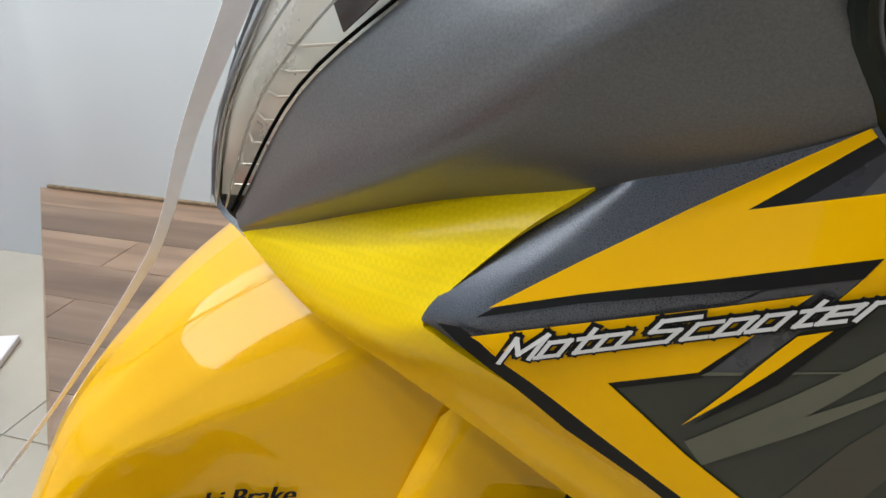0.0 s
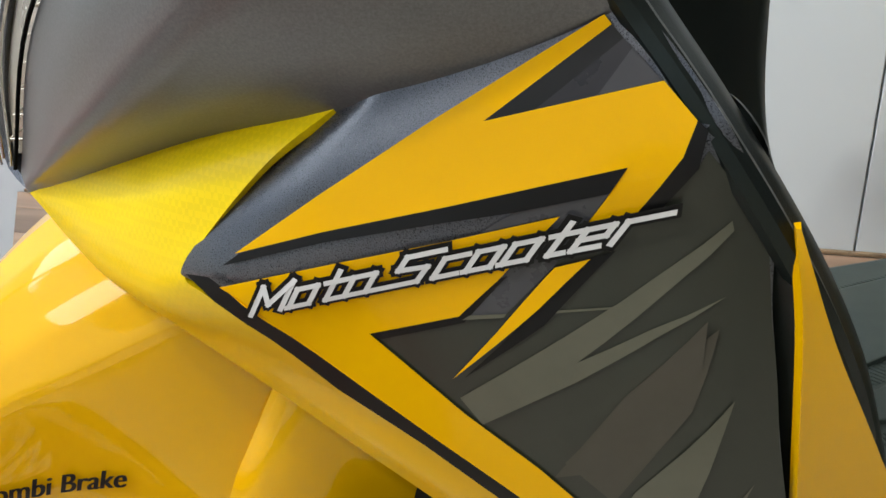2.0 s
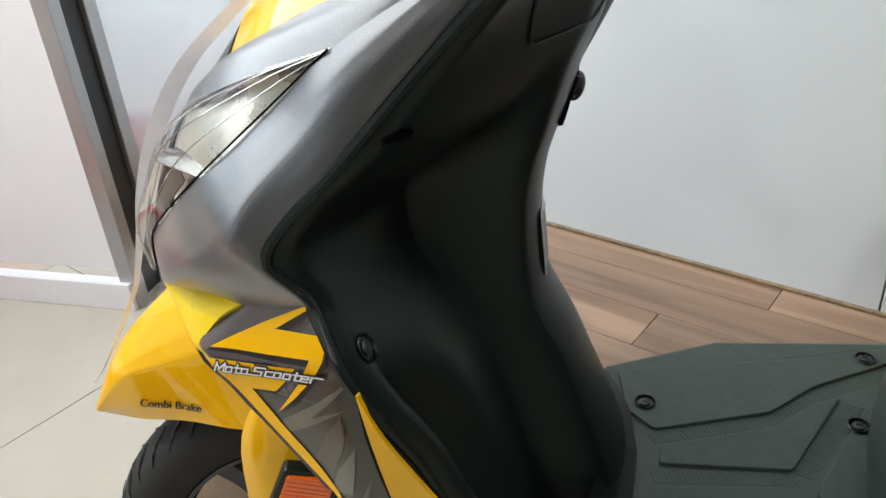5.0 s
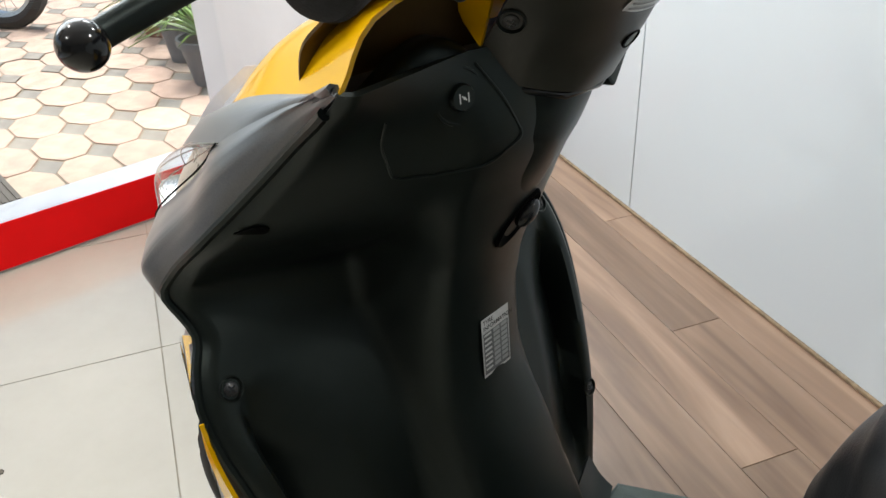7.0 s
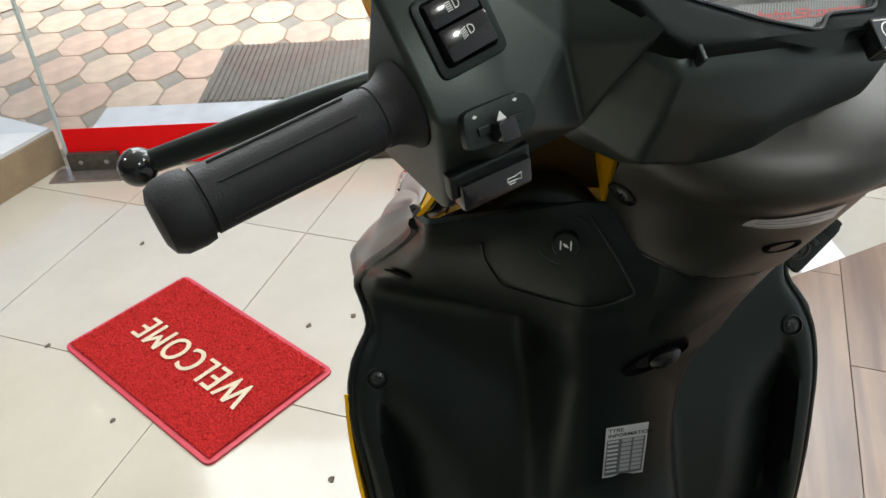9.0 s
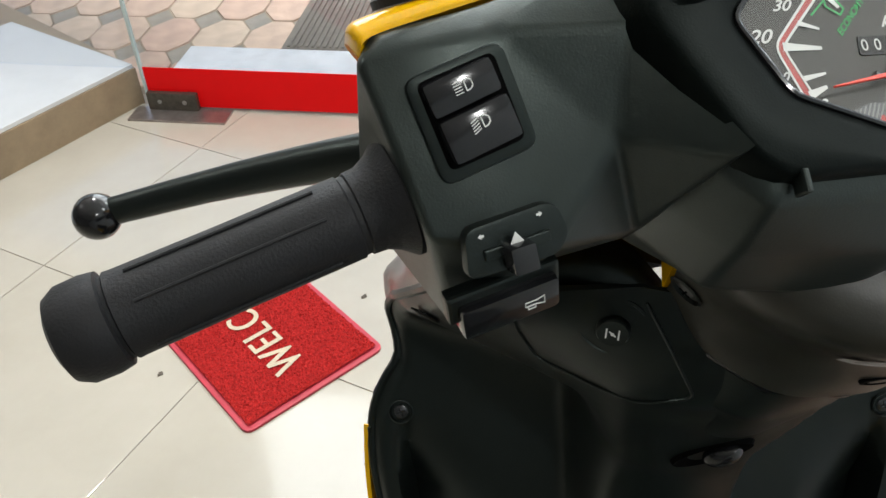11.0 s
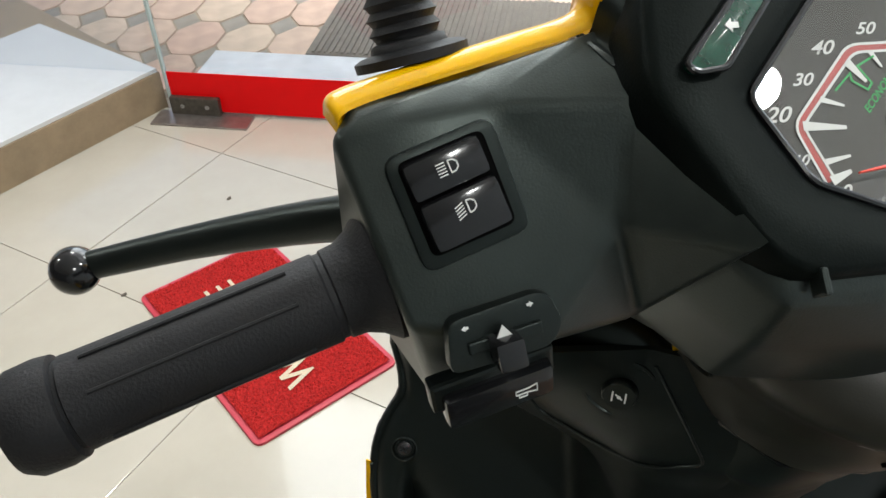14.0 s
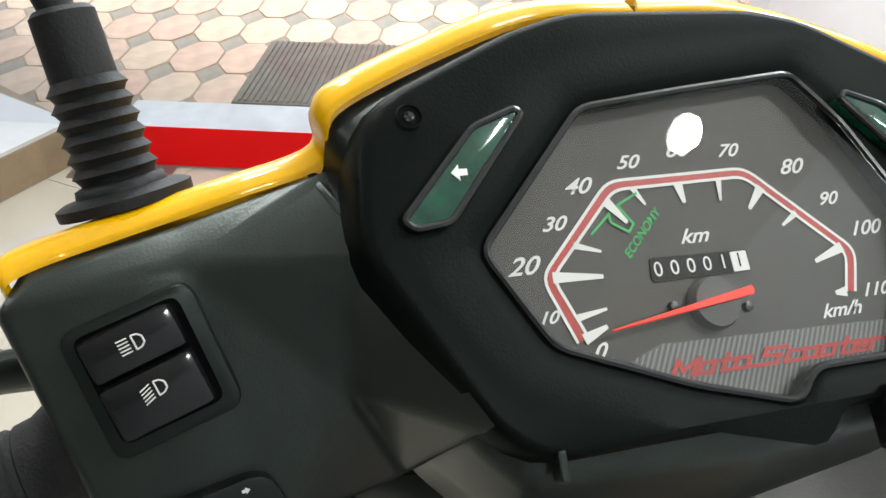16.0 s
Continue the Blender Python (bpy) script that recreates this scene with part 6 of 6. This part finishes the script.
# grips, levers, mirror stems
for side in (1, -1):
    def Q(p):
        return HP((p[0] if side > 0 else 2 * CX - p[0], p[1], p[2]))
    g0, g1 = Vector((-.1487, -.0295, -.0590)), Vector((-.2655, -.0645, -.0695))
    ax = (g1 - g0)
    at = [(-.04, .0235), (.0, .0245), (.05, .0240), (.09, .0195), (.13, .0170), (.17, .0166), (.175, .0158), (.19, .0158), (.195, .0166), (.55, .0164), (.84, .0166), (.86, .0168), (.865, .0158), (.875, .0158), (.88, .0182), (.92, .0190), (.985, .0186), (1.02, .0160), (1.035, .0110)]
    grip = part("grip", tube([Q(g0 + ax * t) for t, r in at], [r * .92 for t, r in at], 32), RUBBER, scooter, "black ribbed rubber grip", True, angle=35)
    dirn = (Q(g1) - Q(g0)).normalized()
    upv = (BARL.to_3x3() @ Vector((0, .35, .94)))
    upv = (upv - dirn * upv.dot(dirn)).normalized()
    sd = dirn.cross(upv)
    for ang in (-22, 24, 120, 200, 270):
        o = (upv * math.cos(radians(ang)) + sd * math.sin(radians(ang))) * .0155
        part("grip_rib", tube([Q(g0 + ax * .27) + o, Q(g0 + ax * .80) + o], .0007, 6), RUBBER, grip)
    lv = [Vector(p) for p in ((-.140, -.002, -.096), (-.170, .004, -.119), (-.215, .006, -.144), (-.255, .0045, -.162), (-.268, .0035, -.167))]
    lever = part("brake_lever", tube([Q(p) for p in spline(lv, 14)], [.0085, .0082, .0078, .0074, .0070, .0066, .0062, .0058, .0056, .0054, .0052, .0052, .0054, .0056], 16, flat=1.30), BLACKSOFT, scooter, "black brake lever with a ball end", True)
    bm = bmesh.new()
    bmesh.ops.create_uvsphere(bm, u_segments=24, v_segments=14, radius=.0108, matrix=Matrix.Translation(Q((-.2695, .0030, -.1675))))
    part("ball_end", bm, GLOSSBLACK, lever, "", True)
    base, tip = Vector((-.1375, .0350, -.0400)), Vector((-.1455, .0695, -.0240))
    d = (tip - base).normalized()
    prof_b = [(0, .0188), (.0030, .0190), (.0042, .0165), (.0048, .0128), (.0070, .0124), (.0078, .0102)]
    s_ = .0082
    for k in range(6):
        rr = .0120 - k * .00018
        prof_b += [(s_, rr - .0017), (s_ + .0016, rr - .0008), (s_ + .0022, rr), (s_ + .0028, rr - .0005), (s_ + .0044, rr - .0017)]
        s_ += .0046
    prof_b += [(s_ + .001, .0088)]
    boot = part("mirror_boot", tube([Q(base + d * s) for s, r in prof_b], [r for s, r in prof_b], 28), RUBBER, scooter, "black ribbed rubber boot of the mirror stem", True, angle=60)
    part("sleeve", tube([Q(base + d * s) for s in (s_, s_ + .0006, s_ + .018, s_ + .0195)], [.0074, .0091, .0088, .0074], 24), RUBBER, boot, "", True)
    part("rod", tube([Q(base + d * (s_ + .015)), Q(base + d * (s_ + .045) + Vector((-.006, 0, 0))), Q(base + d * (s_ + .09) + Vector((-.022, 0, 0)))], .0050, 14), RUBBER, boot, "black steel mirror rod", True)

# ---- ribbon of packing film hanging from the nose
rib = [(-.112, .068, .862), (-.165, .085, .815), (-.205, .088, .760), (-.236, .083, .702), (-.263, .066, .650), (-.281, .062, .606), (-.300, .053, .573), (-.356, .030, .497), (-.406, .006, .433), (-.427, .004, .408)]
wid = [.026, .027, .024, .018, .0125, .0085, .0085, .0050, .0040, .003]
pts = [L(p) for p in rib]
rows = [[p + Vector((w * .35, w * .1, w * .05)) for p, w in zip(pts, wid)], [p - Vector((w * .35, w * .1, w * .05)) for p, w in zip(pts, wid)]]
ribbon = part("packing_ribbon", sheet(rows, 40, 4, .0003), RIBBONM, None, "", True)
ribbon.matrix_world = BODY
tagged(ribbon, "white plastic packing ribbon hanging from the scooter's nose", "ribbon")

# ---- welcome mat
mc = Vector((-.524, -.898, 0))
ux = Vector((.1985, .491, 0)).normalized()          # long side
uy = Vector((.300, -.122, 0)).normalized()
uy = (uy - ux * ux.dot(uy)).normalized()
MAT = Matrix(((uy.x, ux.x, 0, mc.x), (uy.y, ux.y, 0, mc.y), (0, 0, 1, 0.0005), (0, 0, 0, 1)))
welcome = tagged(part("door_mat", plate(rounded([(-.163, -.268), (.163, -.268), (.163, .268), (-.163, .268)], .02), 0, .006, .002, MAT), MATEDGE), "red looped vinyl doormat with cream welcome lettering", "doormat")
bm = bmesh.new()
nx, ny = 90, 150
rnd = random.Random(4)
gv = [[bm.verts.new((-.151 + .302 * i / nx, -.256 + .512 * j / ny, .0085 + rnd.random() * .0042)) for j in range(ny + 1)] for i in range(nx + 1)]
for i in range(nx):
    for j in range(ny):
        bm.faces.new((gv[i][j], gv[i + 1][j], gv[i + 1][j + 1], gv[i][j + 1]))
bmesh.ops.transform(bm, matrix=MAT, verts=bm.verts)
part("loop_surface", bm, MATRED, welcome, "coarse red looped pile")
bm = heavy(lettering("WELCOME", .098, spacing=1.14), .0022, 3, .0001)
xs = [v.co.x for v in bm.verts]
k = .375 / (max(xs) - min(xs))
bmesh.ops.transform(bm, matrix=MAT @ pose(.010, .010, .0138, 0, 0, -90) @ Matrix.Diagonal((k, 1.0, 1, 1)), verts=bm.verts)
part("lettering", bm, mat("cream_loops", (0.62, 0.50, 0.36), 0.9, 0, 0.15, 300, 0.6, 400, bdist=0.003), welcome, "cream letters")

# ---- white display board in an aluminium frame
F0, F1 = Vector((-1.215, .233, 0)), Vector((-1.270, .360, 0))
ey_ = (F1 - F0).normalized()
ex_ = Vector((-ey_.y, ey_.x, 0))                    # along the board, away from the posts
bx = Matrix(((ex_.x, ey_.x, 0, F0.x), (ex_.y, ey_.y, 0, F0.y), (0, 0, 1, 0), (0, 0, 0, 1)))
stand = thing("display_board", "white display board in a grey and black aluminium frame", "display board", bx)
part("panel", boxed((.004, .004, .10), (.75, .020, 1.9), .002), WHITEB, stand, "white board")
part("rail", boxed((.0, -.012, .0), (.75, .020, .07), .003), WHITEB, stand, "white lower rail")
part("post", boxed((-.010, .0, .0), (.030, .034, 1.95), .003), ALUM, stand, "aluminium post")
part("post", boxed((.002, .034, .012), (.020, .100, 1.95), .001), mat("black_frame", (0.010, 0.010, 0.011), 0.35, 0, 0.1, 30), stand, "black inset between the posts")
part("post", boxed((-.010, .100, .0), (.030, .138, 1.95), .003), ALUM, stand, "aluminium post")
part("foot", boxed((-.10, .095, .0), (.05, .225, .012), .003), WHITEB, stand, "white base plate")

# ---- outdoors: threshold mat, pots, parked motorcycle wheel
om = tagged(part("outdoor_mat", boxed((-1.05, -1.05, -.058), (0, -.505, -.035), .003, gmat(.262, 0, 0)), mat("grey_ribbed_rubber", (0.15, 0.135, 0.115), 0.8, 0, 0.2, 30)), "grey-brown ribbed rubber mat on the paving", "mat")
for k in range(48):
    part("rib", boxed((-1.042 + k * .0215, -1.042, -.0352), (-1.031 + k * .0215, -.513, -.0285), .0015, gmat(.262, 0, 0)), bpy.data.materials["grey_ribbed_rubber"], om)


def pot_plant(x, y, r, h, material, seed, leaves):
    rnd = random.Random(seed)
    p = thing("potted_plant", "arching green palm in a grey plastic pot" if material is POTM else "leafy plant in a clay pot", "plant", pose(x, y, -.055), "plants outside the shop")
    part("pot", revolve([(0, 0), (r * .72, 0), (r * .98, h * .86), (r * 1.08, h * .86), (r * 1.08, h), (r * .98, h), (r * .94, h * .9), (0, h * .9)], 28), material, p, "", True)
    part("soil", revolve([(0, h * .91), (r * .93, h * .905)], 20), SOILM, p)
    for k in range(leaves):
        a = rnd.random() * 2 * math.pi
        ln = r * (1.8 + rnd.random() * 1.6)
        rise = h * (.5 + rnd.random() * .9)
        w = r * .055
        c, s = math.cos(a), math.sin(a)
        mid = [Vector((c * ln * t, s * ln * t, h * .9 + rise * (1.9 * t - 1.5 * t * t))) for t in (0.02, .3, .6, 1.0)]
        side = Vector((-s, c, 0))
        rows = [[q + side * w * f for q, f in zip(mid, (.5, 1, .9, .05))], [q + Vector((0, 0, -w * .5)) for q in mid], [q - side * w * f for q, f in zip(mid, (.5, 1, .9, .05))]]
        part("leaf", sheet(rows, 8, 3), LEAFM, p, "", True)
    return p


pot_plant(-3.05, .05, .13, .20, POTM, 1, 60)
pot_plant(-3.45, -.03, .11, .20, POTM, 2, 44)
pot_plant(-3.10, .38, .12, .18, CLAYM, 3, 40)
pot_plant(-4.0, -.10, .14, .22, CLAYM, 5, 30)
mc_wheel = thing("parked_motorcycle", "front wheel of a motorcycle parked outside on the paving", "motorcycle", pose(-4.55, -.90, .24, 90, 0, 60))
part("tyre", revolve([(.23, -.03), (.26, -.045), (.295, -.03), (.302, 0), (.295, .03), (.26, .045), (.23, .03)], 40), TYRE, mc_wheel, "", True)
part("rim", revolve([(.21, -.025), (.23, -.03), (.23, .03), (.21, .025), (.21, -.025)], 40), METAL, mc_wheel, "", True)
part("hub", revolve([(0, -.05), (.035, -.05), (.035, .05), (0, .05)], 16), METAL, mc_wheel)
for k in range(18):
    a = radians(20 * k)
    part("spoke", tube([(.03 * math.cos(a), .03 * math.sin(a), .02 * (-1) ** k), (.215 * math.cos(a + .2), .215 * math.sin(a + .2), 0)], .0018, 5), METAL, mc_wheel)
part("fork", tube([(0, 0, .06), (-.05, .45, .06), (-.09, .75, .06)], .018, 10), METAL, mc_wheel)
part("fork", tube([(0, 0, -.06), (-.05, .45, -.06), (-.09, .75, -.06)], .018, 10), METAL, mc_wheel)
shed = tagged(part("white_cabinet", boxed((-5.4, .45, -.06), (-3.5, 1.7, 1.4), .01, None), mat("white_sheet_metal", (0.72, 0.72, 0.73), 0.4, 0, 0.03, 4)), "plain white sheet-metal cabinet standing outside", "cabinet")

# ---- ceiling downlights
LED = glow("lit_diffuser", (1.0, 0.985, 0.96), 18.0)
for x, y in ((-.85, -1.10), (-.47, 1.57), (1.3, 1.57), (.9, -2.4)):
    dl = thing("downlight", "round recessed ceiling downlight, lit", "ceiling light", pose(x, y, 2.85), "ceiling lights")
    part("trim", revolve([(.082, -.001), (.078, -.007), (.066, -.005), (.064, .0)], 32), WHITE, dl, "", True)
    part("diffuser", revolve([(0, -.004), (.064, -.004)], 32), LED, dl, "lit white diffuser")
    lamp("downlight_lamp", "AREA", pose(x, y, 2.835), 19, .125, (.98, 1, .97))

# ---- floor tiles, wood planks and pavers
T = .565
tile_me = {}
for i in range(-2, 10):
    for j in range(-9, 3):
        x0, y0 = -1.030 + T * i, -.316 + T * j
        c = Vector((x0 + T / 2, y0 + T / 2, 0))
        d = (c - G0).dot(GN)
        if d < -.30 or y0 > .78 or c.y < -5.4:
            continue
        if d < .32 or y0 + T > .79:
            poly = [Vector((x0 + .0012, y0 + .0012)), Vector((x0 + T - .0012, y0 + .0012)), Vector((x0 + T - .0012, min(y0 + T - .0012, .79))), Vector((x0 + .0012, min(y0 + T - .0012, .79)))]
            out = []
            for k in range(4):
                a, b = poly[k - 1], poly[k]
                da, db = ((Vector((*q, 0)) - G0).dot(GN) + .02 for q in (a, b))
                if da * db < 0:
                    out.append(a.lerp(b, da / (da - db)))
                if db >= 0:
                    out.append(b)
            if len(out) < 3:
                continue
            part("tile", plate([tuple(q) for q in out], -.004, 0), TILE, floor)
            continue
        if "t" not in tile_me:
            p = part("tile", boxed((.0012, .0012, -.004), (T - .0012, T - .0012, 0), .0008), TILE, floor)
            tile_me["t"] = p.data
        else:
            p = new("tile", tile_me["t"])
            p.parent = floor
        p.location = (x0, y0, 0)
rnd = random.Random(11)
row = 0
y = WALL_Y - .004
def edge_x(yy):
    return -1.405 + (WALL_Y - yy) * .944
while y > -.05:
    y0 = y - (.076 if row == 0 else .105)
    x = (-1.76, -.44 - .9 * 2, -.112 - .9 * 2, -1.60)[row] if row < 4 else -1.6 - rnd.random() * .6
    row += 1
    while x < 1.3:
        ln = .9
        x0, x1 = x, x + ln
        x = x1
        out = [Vector(q) for q in ((x0 + .0006, y0), (x1 - .0006, y0), (x1 - .0006, y - .0006), (x0 + .0006, y - .0006))]
        for side_of in (lambda q: q.x - edge_x(q.y), lambda q: (q.y + .062) * .894 - (q.x + .615) * .448):
            kept = []
            for k in range(len(out)):
                a, b = out[k - 1], out[k]
                da, db = side_of(a), side_of(b)
                if da * db < 0:
                    kept.append(a.lerp(b, da / (da - db)))
                if db >= 0:
                    kept.append(b)
            out = kept
        if len(out) < 3:
            continue
        cx = sum(q.x for q in out) / len(out)
        cy = sum(q.y for q in out) / len(out)
        p = part("plank", plate([(q.x - cx, q.y - cy) for q in out], 0, .0085, .0008), WOOD, platform)
        p.location = (cx, cy, .1605)
    y = y0 - .0006
# octagonal pavers with small square ones between
sx, sy = .290, .196
c = .30
ax_, by_ = sx / 2 - .004, sy / 2 - .004
oc = [(ax_, by_ * (1 - 2 * c)), (ax_ * (1 - 2 * c), by_), (-ax_ * (1 - 2 * c), by_), (-ax_, by_ * (1 - 2 * c)), (-ax_, -by_ * (1 - 2 * c)), (-ax_ * (1 - 2 * c), -by_), (ax_ * (1 - 2 * c), -by_), (ax_, -by_ * (1 - 2 * c))]
sq = [(sx * c * .94, 0), (0, sy * c * .94), (-sx * c * .94, 0), (0, -sy * c * .94)]
paving = tagged(part("pavement", boxed((-30, -30, -.35), (-29.9, -29.9, -.31)), GROUND), "buff and pink octagonal concrete pavers with small grey squares", "paving", kind="structure")
oct_me = sq_me = None
count = 0
rest, rest_g = bmesh.new(), bmesh.new()
PV = gmat(0, 0, 0)
for i in range(0, 24):
    for j in range(-22, 26):
        lx, ly = -.25 - 1.9 + j * sy, -.345 - i * sx
        m1 = PV @ pose(lx, ly, -.062, 0, 0, 90)
        near = -13 <= j <= 18 and i < 5
        if near:
            if oct_me is None:
                p = part("paver", plate(rounded(oc, .004, 1), -.02, .0, .003), PAVE, paving)
                oct_me = p.data
                p2 = part("paver_square", plate(rounded(sq, .003, 1), -.02, -.001, .003), PAVEG, paving)
                sq_me = p2.data
            else:
                p, p2 = new("paver", oct_me), new("paver_square", sq_me)
                p.parent = p2.parent = paving
            p.matrix_local = m1 @ Matrix.Translation((0, 0, rnd.random() * .003 + .004))
            p2.matrix_local = PV @ pose(lx + sy / 2, ly - sx / 2, -.060, 0, 0, 90)
        else:
            for bm_, poly, mm in ((rest, oc, m1), (rest_g, sq, PV @ pose(lx + sy / 2, ly - sx / 2, -.060, 0, 0, 90))):
                z = .004 + rnd.random() * .003
                f = bm_.faces.new([bm_.verts.new(mm @ Vector((x, y, z))) for x, y in poly])
part("far_pavers", rest, PAVE, paving, "buff pavers farther off", kind="stuff")
part("far_squares", rest_g, PAVEG, paving, "grey pavers farther off", kind="stuff")

# brown sealant along the wall's foot
tagged(part("trim", boxed((-1.38, WALL_Y - .007, .1700), (1.30, WALL_Y + .001, .1765), .002), mat("brown_sealant", (0.21, 0.145, 0.085), 0.8, 0, 0.35, 60)), "thin brown sealant line along the wall's foot", "trim", kind="structure")
# bits of dirt on the floor
rnd = random.Random(5)
bm = bmesh.new()
for x, y in ((-.868, -1.282), (-.693, -.708), (-.753, -.623), (-.321, -.962), (-.468, -1.248), (-.317, -.476)):
    n_ = 7
    f = bm.faces.new([bm.verts.new((x + (.006 + rnd.random() * .004) * math.cos(2 * math.pi * k / n_), y + (.003 + rnd.random() * .004) * math.sin(2 * math.pi * k / n_), .0008)) for k in range(n_)])
    r_ = bmesh.ops.extrude_face_region(bm, geom=[f])
    for v in r_["geom"]:
        if isinstance(v, bmesh.types.BMVert):
            v.co.z += .0015
tagged(part("floor_dirt", bm, mat("dry_dirt", (0.10, 0.08, 0.06), 0.9, 0, 0.3, 200)), "small dark crumbs of dirt on the tiles", "dirt", kind="stuff")
